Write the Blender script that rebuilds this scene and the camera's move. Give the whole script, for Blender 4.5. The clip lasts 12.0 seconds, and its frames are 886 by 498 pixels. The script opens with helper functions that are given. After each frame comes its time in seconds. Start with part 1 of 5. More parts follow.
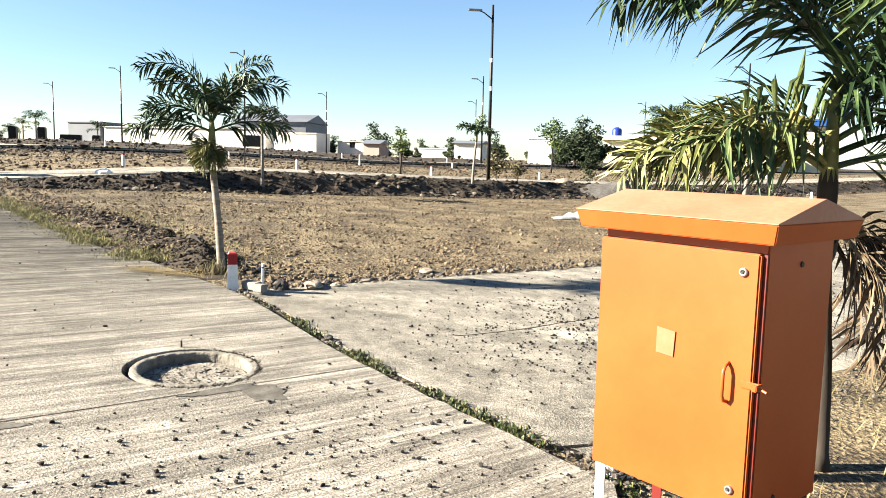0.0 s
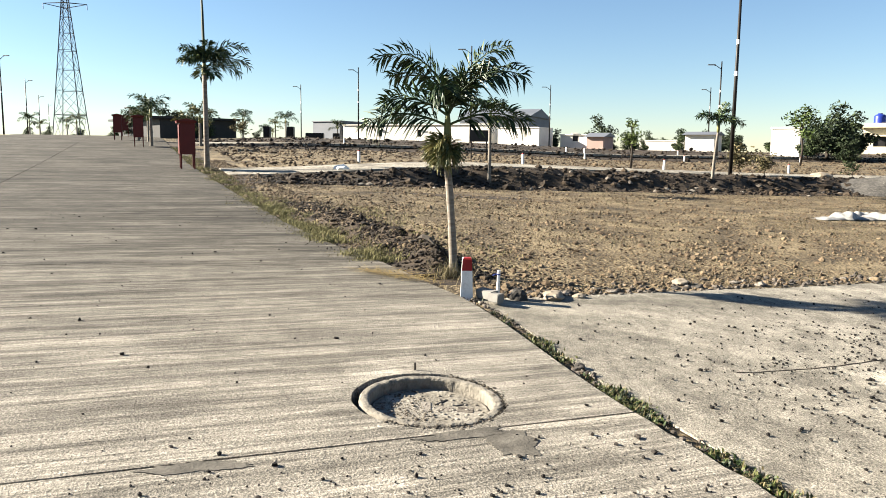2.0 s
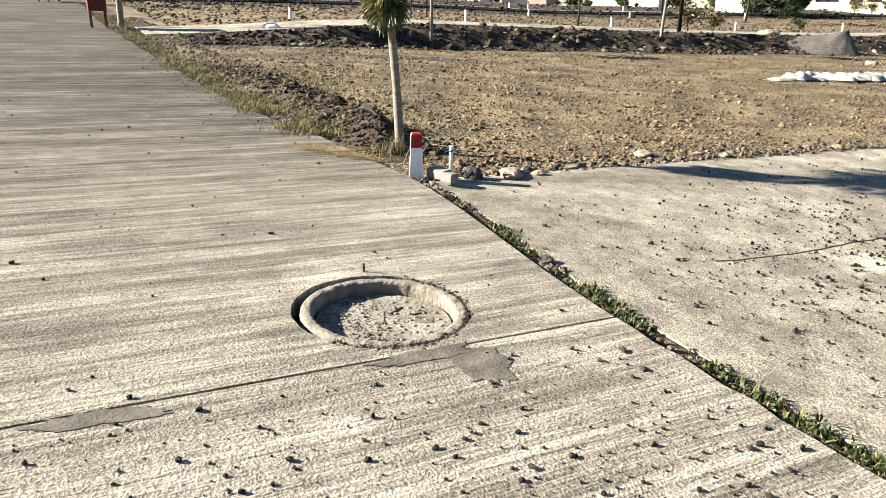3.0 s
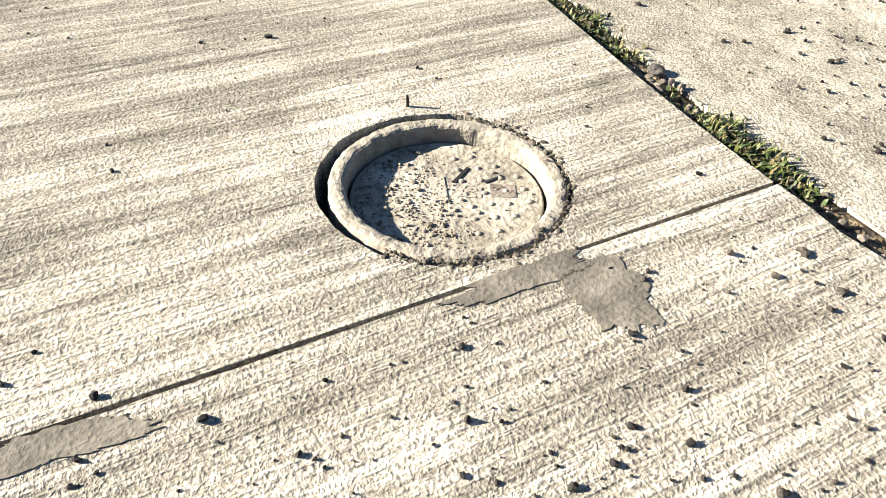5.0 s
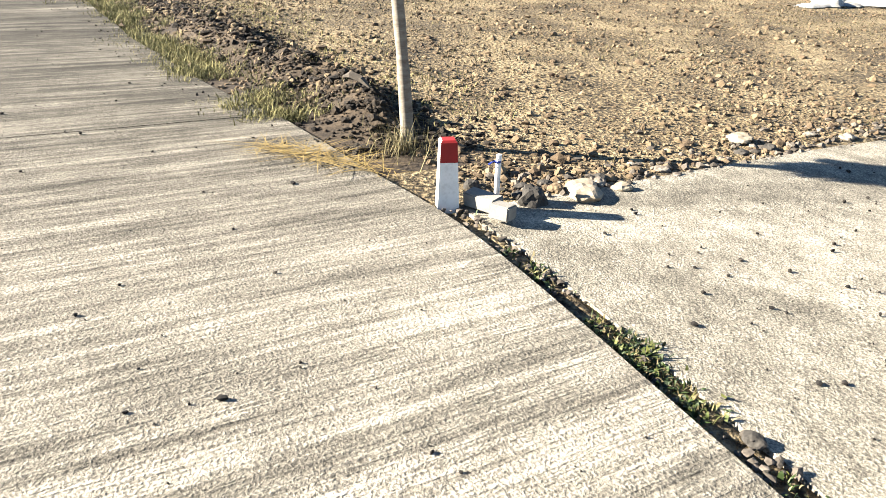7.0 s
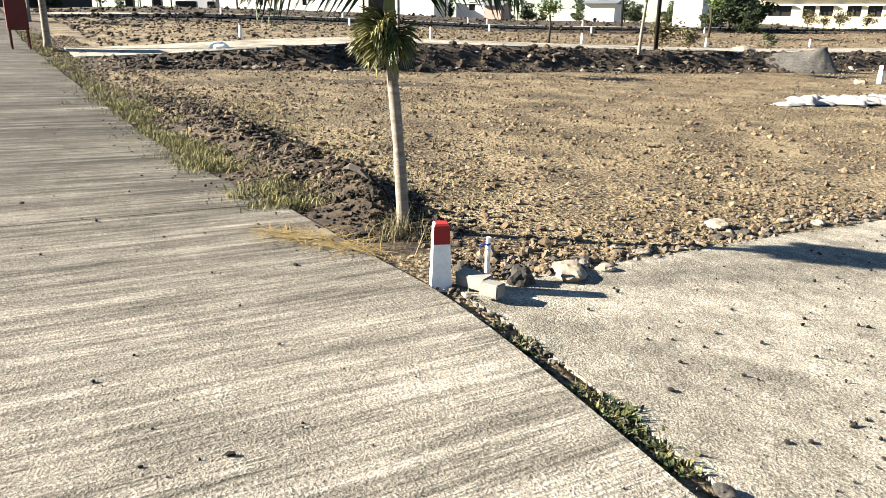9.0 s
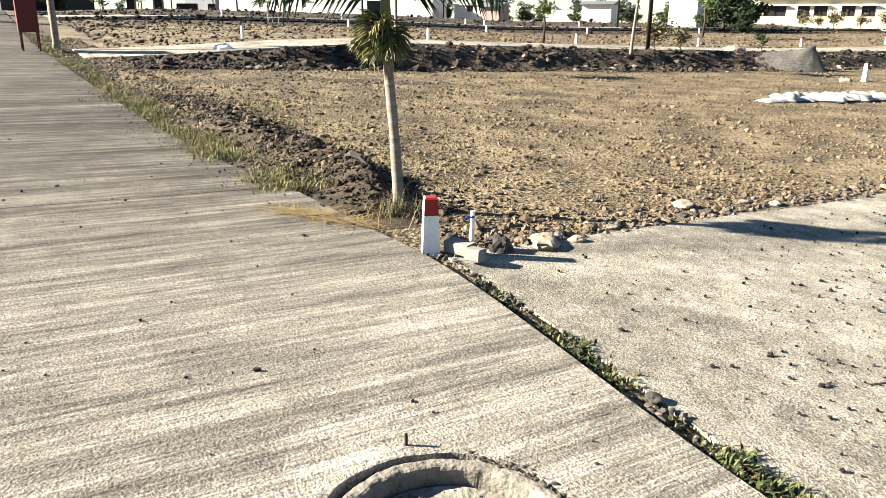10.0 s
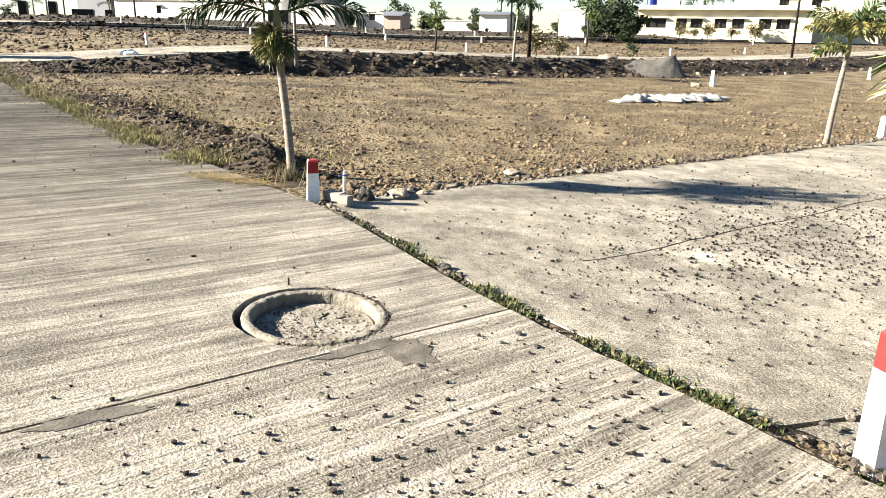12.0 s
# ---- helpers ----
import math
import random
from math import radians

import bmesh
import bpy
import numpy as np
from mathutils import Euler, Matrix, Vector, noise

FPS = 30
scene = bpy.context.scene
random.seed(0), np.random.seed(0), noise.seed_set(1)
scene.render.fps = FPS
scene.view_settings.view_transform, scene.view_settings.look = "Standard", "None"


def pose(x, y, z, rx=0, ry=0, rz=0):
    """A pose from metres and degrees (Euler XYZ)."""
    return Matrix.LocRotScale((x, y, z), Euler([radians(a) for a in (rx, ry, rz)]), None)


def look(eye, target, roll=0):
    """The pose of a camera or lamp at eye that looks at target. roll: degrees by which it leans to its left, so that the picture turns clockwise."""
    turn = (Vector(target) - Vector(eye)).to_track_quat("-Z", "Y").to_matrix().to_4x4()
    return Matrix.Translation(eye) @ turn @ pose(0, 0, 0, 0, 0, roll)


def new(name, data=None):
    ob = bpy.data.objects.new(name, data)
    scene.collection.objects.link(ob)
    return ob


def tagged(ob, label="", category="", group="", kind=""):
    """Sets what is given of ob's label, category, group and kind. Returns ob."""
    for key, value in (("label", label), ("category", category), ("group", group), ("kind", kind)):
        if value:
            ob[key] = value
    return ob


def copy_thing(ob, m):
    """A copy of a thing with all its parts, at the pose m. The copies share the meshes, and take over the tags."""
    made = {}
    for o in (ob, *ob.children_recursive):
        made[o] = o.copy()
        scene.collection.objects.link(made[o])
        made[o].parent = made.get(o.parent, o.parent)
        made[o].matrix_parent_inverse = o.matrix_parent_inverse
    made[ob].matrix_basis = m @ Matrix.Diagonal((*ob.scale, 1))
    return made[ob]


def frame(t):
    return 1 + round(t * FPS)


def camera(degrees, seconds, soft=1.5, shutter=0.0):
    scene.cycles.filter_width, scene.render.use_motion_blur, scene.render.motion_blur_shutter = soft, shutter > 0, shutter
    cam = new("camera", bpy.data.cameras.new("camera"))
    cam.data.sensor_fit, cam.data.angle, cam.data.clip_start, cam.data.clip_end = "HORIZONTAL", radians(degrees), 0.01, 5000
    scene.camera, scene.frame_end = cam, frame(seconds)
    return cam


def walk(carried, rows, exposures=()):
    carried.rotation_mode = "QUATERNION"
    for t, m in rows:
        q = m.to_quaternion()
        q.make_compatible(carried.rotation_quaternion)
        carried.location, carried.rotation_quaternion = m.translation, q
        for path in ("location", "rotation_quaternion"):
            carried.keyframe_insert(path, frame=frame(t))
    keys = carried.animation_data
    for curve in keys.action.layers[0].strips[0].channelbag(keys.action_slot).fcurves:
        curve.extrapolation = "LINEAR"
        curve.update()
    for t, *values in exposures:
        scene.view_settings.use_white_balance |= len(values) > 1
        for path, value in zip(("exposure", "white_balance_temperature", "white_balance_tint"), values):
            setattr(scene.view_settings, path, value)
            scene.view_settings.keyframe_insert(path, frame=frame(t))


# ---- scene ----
cam = camera(61.4, 12.0, soft=0.65)
PATH = [
    (0, (-0.142, 0.132, 1.332), (-0.003, 2.114, 1.101), 1.3),
    (0.5, (-0.159, 0.294, 1.314), (-0.026, 2.276, 1.088), 1.2),
    (1, (-0.198, 0.539, 1.333), (-0.154, 2.525, 1.098), 1.2),
    (1.5, (-0.349, 0.783, 1.332), (-0.59, 2.752, 1.072), 0.9),
    (2, (-0.441, 1.0, 1.336), (-0.878, 2.934, 1.079), 0.7),
    (2.5, (-0.494, 1.341, 1.357), (-0.863, 3.275, 1.004), 0.4),
    (3, (-0.633, 1.613, 1.351), (-0.897, 3.498, 0.738), 0.7),
    (4.8, (-1.027, 2.67, 1.366), (-1.237, 4.192, 0.085), -0.3),
    (5, (-1.082, 2.758, 1.389), (-1.293, 4.284, 0.114), -0.4),
    (5.5, (-1.158, 3.082, 1.358), (-1.353, 4.613, 0.086), -0.3),
    (6, (-1.213, 3.361, 1.346), (-1.352, 4.944, 0.131), 0.2),
    (6.5, (-1.314, 3.653, 1.423), (-1.457, 5.335, 0.352), 0.3),
    (7, (-1.396, 3.775, 1.433), (-1.539, 5.595, 0.617), 0.8),
    (7.5, (-1.406, 3.822, 1.426), (-1.549, 5.709, 0.779), 0.9),
    (9.5, (-1.311, 3.259, 1.447), (-1.455, 5.168, 0.869), 0.5),
    (10, (-1.248, 2.905, 1.438), (-1.391, 4.815, 0.861), 0.4),
    (10.5, (-1.165, 2.461, 1.47), (-1.308, 4.37, 0.893), 0.3),
    (11, (-1.021, 1.987, 1.464), (-1.162, 3.897, 0.886), 0.3),
    (11.5, (-0.949, 1.483, 1.474), (-1.046, 3.4, 0.912), 0.5),
    (12, (-0.849, 1.004, 1.473), (-0.754, 2.923, 0.918), 0.9),
]
EXPO, SKY = 2.5, 0.039
EXPOSURES = [(0.0, -0.08), (1.0, -0.1), (1.5, -0.18), (2.0, -0.4), (2.5, -0.4), (3.0, -0.33), (4.8, 0.05), (6.5, 0.1), (7.0, 0.15), (7.5, 0.05), (9.5, -0.13), (10.5, -0.13), (11.5, -0.16), (12.0, -0.17)]
walk(cam, [(t, look(e, g, r)) for t, e, g, r in PATH], exposures=[(t, EXPO + d) for t, d in EXPOSURES])

# ---- light ----
SUN_ELEV, SUN_AZ = 24.5, 3.0           # the sun stands towards -x; shadows run towards +x
world = bpy.data.worlds.new("world")
scene.world = world
world.use_nodes = True
wn = world.node_tree.nodes
sky = wn.new("ShaderNodeTexSky")
sky.sky_type, sky.sun_disc = 'NISHITA', False
sky.sun_elevation, sky.sun_rotation = radians(SUN_ELEV), radians(270 - SUN_AZ)
sky.air_density, sky.dust_density, sky.ozone_density = 1.0, 0.0, 3.6
world.node_tree.links.new(sky.outputs[0], wn["Background"].inputs[0])
wn["Background"].inputs[1].default_value = SKY
sun = new("sun", bpy.data.lights.new("sun", 'SUN'))
sun.data.energy, sun.data.angle, sun.data.color = 6.5, radians(0.6), (1.0, 0.91, 0.765)
sd = Vector((math.cos(radians(SUN_ELEV)) * math.cos(radians(SUN_AZ)), math.cos(radians(SUN_ELEV)) * math.sin(radians(SUN_AZ)), -math.sin(radians(SUN_ELEV))))
sun.matrix_world = look((-20, 0, 20), Vector((-20, 0, 20)) + sd)


# ---- the lie of the land: a runs along the main road, b along the side roads ----
OX, OY = -1.66, 7.3
AX, AY, BX, BY = -0.574, 0.819, 0.819, 0.574


def sm(v, lo, hi):
    k = min(1.0, max(0.0, (v - lo) / (hi - lo)))
    return k * k * (3 - 2 * k)


def to_ab(x, y):
    return (x - OX) * AX + (y - OY) * AY, (x - OX) * BX + (y - OY) * BY


def to_xy(a, b):
    return OX + a * AX + b * BX, OY + a * AY + b * BY


def land(x, y):
    """Height of the graded land (the road tops)."""
    a, b = to_ab(x, y)
    k = sm(b, -1, 8)
    sx = 14 * math.tanh((x + 1.4) / 14)
    if x > -1.4:
        sx *= 1 - 0.85 * sm(y, 34, 62)
    yy = y - 4
    sy = yy if yy < 0 else 40 * math.tanh(yy / 40)
    sy = max(sy, -60)
    step = 0.5 * sm(a, 13.2, 14.7) + 0.3 * sm(a, 33.6, 35.0) + 0.35 * sm(a, 39, 42)
    ramp = 1.15 * sm(a, 8, 60)
    return 0.036 - 0.0434 * sx + 0.0153 * sy + k * step + (1 - k) * ramp


def edge(a):
    """The right-hand edge of the main road's slabs."""
    return -0.26 - 0.85 * (1 - sm(a, -5.35, -4.75)) + 0.2 * sm(a, -2.9, -0.2) - 0.1 * sm(a, -0.2, 1.0) - 0.12 * sm(a, 1.7, 2.8) - 0.09 * max(0.0, min(a, 5) - 1) - 0.03 * max(0.0, min(a, 20) - 5)


def land_ab(a, b):
    return land(*to_xy(a, b))


def soil(x, y):
    """Height of the open ground."""
    a, b = to_ab(x, y)
    z = land(x, y) - 0.035
    n = noise.noise((x * 0.5, y * 0.5, 0.3))
    m = noise.noise((x * 2.3, y * 2.3, 4.1))
    z += 0.03 * n + 0.012 * m
    bank = sm(a, 12.4, 13.4) * (1 - sm(a, 14.4, 15.0)) + sm(a, 32.8, 33.8) * (1 - sm(a, 34.8, 35.4)) + sm(a, 38, 39.5) * (1 - sm(a, 42, 43.5))
    if b > -0.6 and bank > 0:
        z += bank * sm(b, -0.6, 2) * (0.10 * noise.noise((x * 1.3, y * 1.3, 9)) + 0.08 * noise.noise((x * 3.7, y * 3.7, 2)))
    # the narrow ridge of loose earth along the main road's edge, steep on the plot's side
    if -0.7 < b < 1.6 and 0.6 < a < 16:
        c = 0.28 + 0.22 * math.exp(-((a - 2.3) / 0.9) ** 2) + 0.09 * noise.noise((a * 1.1, 3, 1))
        crest = sm(b, c - 0.6, c) * (1 - sm(b, c + 0.02, c + 0.22))
        z += crest * sm(a, 0.9, 1.9) * (1 - sm(a, 4.5, 8.5)) * (0.17 + 0.09 * noise.noise((x * 1.9, y * 1.9, 5)) + 0.07 * noise.noise((x * 6, y * 6, 5)))
    return z


# ---- small helpers ----
def part(name, bm, material, parent, label=""):
    me = bpy.data.meshes.new(name)
    bm.to_mesh(me)
    bm.free()
    for m in (material if isinstance(material, (list, tuple)) else [material]):
        me.materials.append(m)
    ob = new(name, me)
    ob.parent = parent
    if label:
        ob["label"] = label
    return ob


def smooth(ob):
    for p in ob.data.polygons:
        p.use_smooth = True
    return ob


def thing(name, m, label, category, group="", kind=""):
    ob = new(name)
    ob.empty_display_size = 0.2
    ob.matrix_world = m
    return tagged(ob, label, category, group, kind)


def solid(name, bm, material, m, label, category, group="", kind=""):
    ob = part(name, bm, material, None)
    ob.matrix_world = m
    return tagged(ob, label, category, group, kind)


def box(bm, x0, x1, y0, y1, z0, z1, bevel=0.0, m=None, mat=0):
    vs = [bm.verts.new((x, y, z)) for z in (z0, z1) for y in (y0, y1) for x in (x0, x1)]
    fs = [bm.faces.new([vs[i] for i in f]) for f in ((0, 2, 3, 1), (4, 5, 7, 6), (0, 1, 5, 4), (2, 6, 7, 3), (0, 4, 6, 2), (1, 3, 7, 5))]
    for f in fs:
        f.material_index = mat
    if m is not None:
        bmesh.ops.transform(bm, matrix=m, verts=vs)
    if bevel:
        bmesh.ops.bevel(bm, geom=list({e for f in fs for e in f.edges}), offset=bevel, segments=2, affect='EDGES')
    return vs


def tube(bm, pts, radii, n=8, cap=True):
    rings = []
    for i, p in enumerate(pts):
        p = Vector(p)
        q = Vector(pts[min(i + 1, len(pts) - 1)]) - Vector(pts[max(i - 1, 0)])
        q.normalize()
        u = q.cross(Vector((0.31, 0.95, 0.05))).normalized()
        w = q.cross(u)
        rings.append([bm.verts.new(p + radii[i] * (u * math.cos(2 * math.pi * k / n) + w * math.sin(2 * math.pi * k / n))) for k in range(n)])
    for r0, r1 in zip(rings, rings[1:]):
        for k in range(n):
            bm.faces.new((r0[k], r0[(k + 1) % n], r1[(k + 1) % n], r1[k]))
    if cap:
        bm.faces.new(rings[0][::-1])
        bm.faces.new(rings[-1])


def rock_mesh(bm, c, size, rng, sub=1, flat=0.7):
    made = bmesh.ops.create_icosphere(bm, subdivisions=sub, radius=1.0)["verts"]
    o = Vector((rng.uniform(-50, 50), rng.uniform(-50, 50), 0))
    turn = Euler((rng.uniform(0, 6), rng.uniform(0, 6), rng.uniform(0, 6))).to_matrix()
    st = Vector((rng.uniform(0.7, 1.25), rng.uniform(0.7, 1.25), rng.uniform(0.6, 1.0)))
    for v in made:
        p = turn @ v.co
        k = 1 + 0.35 * noise.noise(p * 1.3 + o)
        v.co = Vector(c) + Vector((p.x * st.x, p.y * st.y, p.z * st.z * flat)) * size * k


# ---- materials ----
def node_mat(name):
    m = bpy.data.materials.new(name)
    m.use_nodes = True
    nt = m.node_tree
    return m, nt, nt.nodes, nt.nodes["Principled BSDF"]


def surface(name, stops, scale=4.0, detail=6, rough=0.8, bump=0.3, fine=60.0, metal=0.0, fine_amount=0.35, dist=0.01, spread=(0.3, 0.7), ran=0.0, spec=0.3, aniso=(1, 1, 1), keep=0.43):
    """A two-scale mottled surface. stops: colours from dark to light."""
    m, nt, N, bsdf = node_mat(name)
    L = nt.links.new
    tc = N.new("ShaderNodeTexCoord")
    mp = N.new("ShaderNodeMapping")
    mp.inputs["Scale"].default_value = aniso
    L(tc.outputs["Object"], mp.inputs[0])
    big = N.new("ShaderNodeTexNoise")
    big.inputs["Scale"].default_value, big.inputs["Detail"].default_value = scale, detail
    small = N.new("ShaderNodeTexNoise")
    small.inputs["Scale"].default_value, small.inputs["Detail"].default_value = fine, 4
    for t in (big, small):
        L(mp.outputs[0], t.inputs["Vector"])
    mix = N.new("ShaderNodeMix")
    mix.data_type = 'FLOAT'
    mix.inputs[0].default_value = fine_amount
    L(big.outputs[0], mix.inputs[2])
    L(small.outputs[0], mix.inputs[3])
    fac = mix.outputs[0]
    if ran:
        info = N.new("ShaderNodeNewGeometry")
        oi = N.new("ShaderNodeObjectInfo")
        add = N.new("ShaderNodeMath")
        add.operation = 'ADD'
        L(info.outputs["Random Per Island"], add.inputs[0])
        L(oi.outputs["Random"], add.inputs[1])
        ma = N.new("ShaderNodeMath")
        ma.operation = 'MULTIPLY_ADD'
        L(add.outputs[0], ma.inputs[0])
        ma.inputs[1].default_value = ran
        L(fac, ma.inputs[2])
        sub = N.new("ShaderNodeMath")
        sub.operation = 'SUBTRACT'
        L(ma.outputs[0], sub.inputs[0])
        sub.inputs[1].default_value = ran
        fac = sub.outputs[0]
    ramp = N.new("ShaderNodeValToRGB")
    el = ramp.color_ramp.elements
    while len(el) < len(stops):
        el.new(0.5)
    for i, c in enumerate(stops):
        el[i].position = spread[0] + (spread[1] - spread[0]) * i / max(1, len(stops) - 1)
        el[i].color = (c[0] * keep, c[1] * keep, c[2] * keep, 1)
    L(fac, ramp.inputs[0])
    L(ramp.outputs[0], bsdf.inputs["Base Color"])
    bsdf.inputs["Roughness"].default_value = rough
    bsdf.inputs["Metallic"].default_value = metal
    bsdf.inputs["Specular IOR Level"].default_value = spec
    if bump:
        bp = N.new("ShaderNodeBump")
        bp.inputs["Strength"].default_value, bp.inputs["Distance"].default_value = bump, dist
        L(mix.outputs[0], bp.inputs["Height"])
        L(bp.outputs[0], bsdf.inputs["Normal"])
    return m


def concrete_mat(name, tone, tine=1.0, across=True):
    """Broom-finished road concrete: fine grooves across the road, mottling, grey stains and pits."""
    m, nt, N, bsdf = node_mat(name)
    L = nt.links.new
    tc = N.new("ShaderNodeTexCoord")
    mp = N.new("ShaderNodeMapping")
    L(tc.outputs["Object"], mp.inputs[0])

    def tex(scale, detail, vec=(1, 1, 1), rough=0.55):
        q = N.new("ShaderNodeMapping")
        q.inputs["Scale"].default_value = vec
        L(mp.outputs[0], q.inputs[0])
        t = N.new("ShaderNodeTexNoise")
        t.inputs["Scale"].default_value, t.inputs["Detail"].default_value, t.inputs["Roughness"].default_value = scale, detail, rough
        L(q.outputs[0], t.inputs["Vector"])
        return t.outputs[0]

    def math2(op, x, y):
        n = N.new("ShaderNodeMath")
        n.operation = op
        for i, v in enumerate((x, y)):
            if isinstance(v, (int, float)):
                n.inputs[i].default_value = v
            else:
                L(v, n.inputs[i])
        return n.outputs[0]
    # object space of the slabs: x along the road (a), y across (b)
    streak = tex(1.0, 6, (22, 0.8, 1)) if across else tex(1.0, 5, (2.0, 2.0, 1))
    broad = tex(1.0, 5, (2.6, 0.5, 1)) if across else tex(0.5, 5)
    wide = tex(1.0, 4, (8, 0.42, 1)) if across else tex(1.2, 4)
    groove = tex(1.0, 2, (75, 4.5, 1)) if across else tex(45, 2)
    stain = tex(0.8, 8, (1, 1, 1), 0.65)
    blotch = tex(4.5, 5, (1, 1, 1), 0.6)
    grit = tex(105, 2.5, (1, 1, 1), 0.6)
    lump = tex(30, 3, (1, 1, 1), 0.6)
    pit = tex(64, 3, (1, 1, 1), 0.7)
    worn = tex(1.3, 6, (1, 1, 1), 0.7)
    line = tex(1.0, 5, (34, 1.7, 1), 0.65) if across else tex(9, 5, (1, 1, 1), 0.7)
    parts = [(streak, 0.46 * tine), (stain, 0.28), (blotch, 0.2), (broad, 0.36 * tine), (wide, 0.3 * tine), (grit, 0.32), (groove, 0.18 * tine + 0.05)]
    base, total = 0.0, sum(w for _, w in parts)
    for out, w in parts:
        base = math2('ADD', math2('MULTIPLY', out, w / total), base)
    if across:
        # the slabs' tone drops past the junction, along a noise-broken border
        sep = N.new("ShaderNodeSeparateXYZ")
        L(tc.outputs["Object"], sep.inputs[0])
        darker = N.new("ShaderNodeMapRange")
        darker.interpolation_type = 'SMOOTHSTEP'
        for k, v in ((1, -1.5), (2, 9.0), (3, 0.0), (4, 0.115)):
            darker.inputs[k].default_value = v
        L(math2('ADD', sep.outputs[0], math2('MULTIPLY', stain, 5.0)), darker.inputs[0])
        base = math2('SUBTRACT', base, darker.outputs[0])
    ramp = N.new("ShaderNodeValToRGB")
    el = ramp.color_ramp.elements
    el.new(0.4)
    el.new(0.5)
    for e, (p, k) in zip(el, ((0.30, 0.11), (0.40, 0.38), (0.487, 0.93), (0.562, 1.65))):
        e.position, e.color = p, (min(1, tone[0] * k), min(1, tone[1] * k), min(1, tone[2] * k), 1)
    L(base, ramp.inputs[0])
    # dark pores, and pale laitance left where the surface was trowelled
    hole = N.new("ShaderNodeMapRange")
    for k, v in ((1, 0.34), (2, 0.46), (3, 0.58), (4, 1.0)):
        hole.inputs[k].default_value = v
    L(pit, hole.inputs[0])
    pale = N.new("ShaderNodeMapRange")
    for k, v in ((1, 0.56), (2, 0.68), (3, 1.0), (4, 1.3)):
        pale.inputs[k].default_value = v
    L(worn, pale.inputs[0])
    drag = N.new("ShaderNodeMapRange")
    for k, v in ((1, 0.36), (2, 0.60), (3, 1 - 0.25 * max(tine, 0.5)), (4, 1 + 0.19 * max(tine, 0.5))):
        drag.inputs[k].default_value = v
    L(line, drag.inputs[0])
    sweep = N.new("ShaderNodeMapRange")
    for k, v in ((1, 0.38), (2, 0.60), (3, 1 - 0.12 * tine), (4, 1 + 0.09 * tine)):
        sweep.inputs[k].default_value = v
    L(wide, sweep.inputs[0])
    sand = N.new("ShaderNodeMapRange")
    for k, v in ((1, 0.34), (2, 0.64), (3, 0.74), (4, 1.28)):
        sand.inputs[k].default_value = v
    L(grit, sand.inputs[0])
    tint = N.new("ShaderNodeVectorMath")
    tint.operation = 'SCALE'
    L(ramp.outputs[0], tint.inputs[0])
    L(math2('MULTIPLY', math2('MULTIPLY', hole.outputs[0], pale.outputs[0]), math2('MULTIPLY', math2('MULTIPLY', drag.outputs[0], sweep.outputs[0]), sand.outputs[0])), tint.inputs["Scale"])
    L(tint.outputs[0], bsdf.inputs["Base Color"])
    bsdf.inputs["Roughness"].default_value = 0.92
    bsdf.inputs["Specular IOR Level"].default_value = 0.12
    h = math2('ADD', math2('MULTIPLY', groove, 1.3 * tine), grit)
    h = math2('ADD', h, math2('MULTIPLY', lump, 0.9))
    h = math2('ADD', h, math2('MULTIPLY', pit, 0.8))
    h = math2('ADD', h, math2('MULTIPLY', streak, 1.3 * tine))
    bp = N.new("ShaderNodeBump")
    bp.inputs["Strength"].default_value, bp.inputs["Distance"].default_value = 1.0, 0.0062
    L(h, bp.inputs["Height"])
    L(bp.outputs[0], bsdf.inputs["Normal"])
    return m


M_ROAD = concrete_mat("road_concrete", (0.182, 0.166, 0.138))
M_SIDE = concrete_mat("side_road_concrete", (0.19, 0.174, 0.143), 0.35, False)
M_FAR = concrete_mat("far_road_concrete", (0.21, 0.192, 0.158), 0.2, False)
M_SOIL = surface("soil", [(0.036, 0.026, 0.014), (0.165, 0.12, 0.065), (0.345, 0.262, 0.145), (0.56, 0.445, 0.265)], 1.1, 9, 0.95, 1.0, 30, fine_amount=0.62, dist=0.07, spread=(0.39, 0.60))
M_CLOD = surface("clods", [(0.09, 0.061, 0.038), (0.23, 0.165, 0.1), (0.42, 0.32, 0.2)], 6, 5, 0.95, 0.6, 60, ran=0.25, dist=0.02)
M_STONE = surface("stone", [(0.10, 0.085, 0.07), (0.26, 0.22, 0.18), (0.5, 0.45, 0.38)], 9, 6, 0.9, 0.6, 80, ran=0.3, dist=0.01)
# dark brown earth, taken lower to include the shade between clods
M_SHADE_EARTH = surface("shade_toned_earth", [(0.009, 0.006, 0.004), (0.031, 0.021, 0.013), (0.135, 0.096, 0.06)], 3, 7, 0.95, 0.9, 30, ran=0.25, dist=0.04)
M_PEBBLE = surface("pebble", [(0.010, 0.008, 0.007), (0.034, 0.028, 0.023), (0.15, 0.125, 0.1)], 30, 3, 0.9, 0.3, 200, ran=0.35)
M_ORANGE = surface("orange_paint", [(0.39, 0.068, 0.010), (0.43, 0.080, 0.013), (0.46, 0.096, 0.019)], 2.5, 6, 0.38, 0.12, 40, spec=0.3, dist=0.002, fine_amount=0.15, keep=0.68)
M_ROOFP = surface("faded_orange_paint", [(0.42, 0.155, 0.078), (0.47, 0.2, 0.11), (0.52, 0.265, 0.165)], 5, 6, 0.55, 0.12, 60, dist=0.002, keep=0.62)
# dark red: the orange paint as it looks on a shaded side
M_REDSHADE = surface("shade_red_paint", [(0.17, 0.012, 0.008), (0.23, 0.017, 0.01)], 4, 4, 0.5, 0.1, 40)
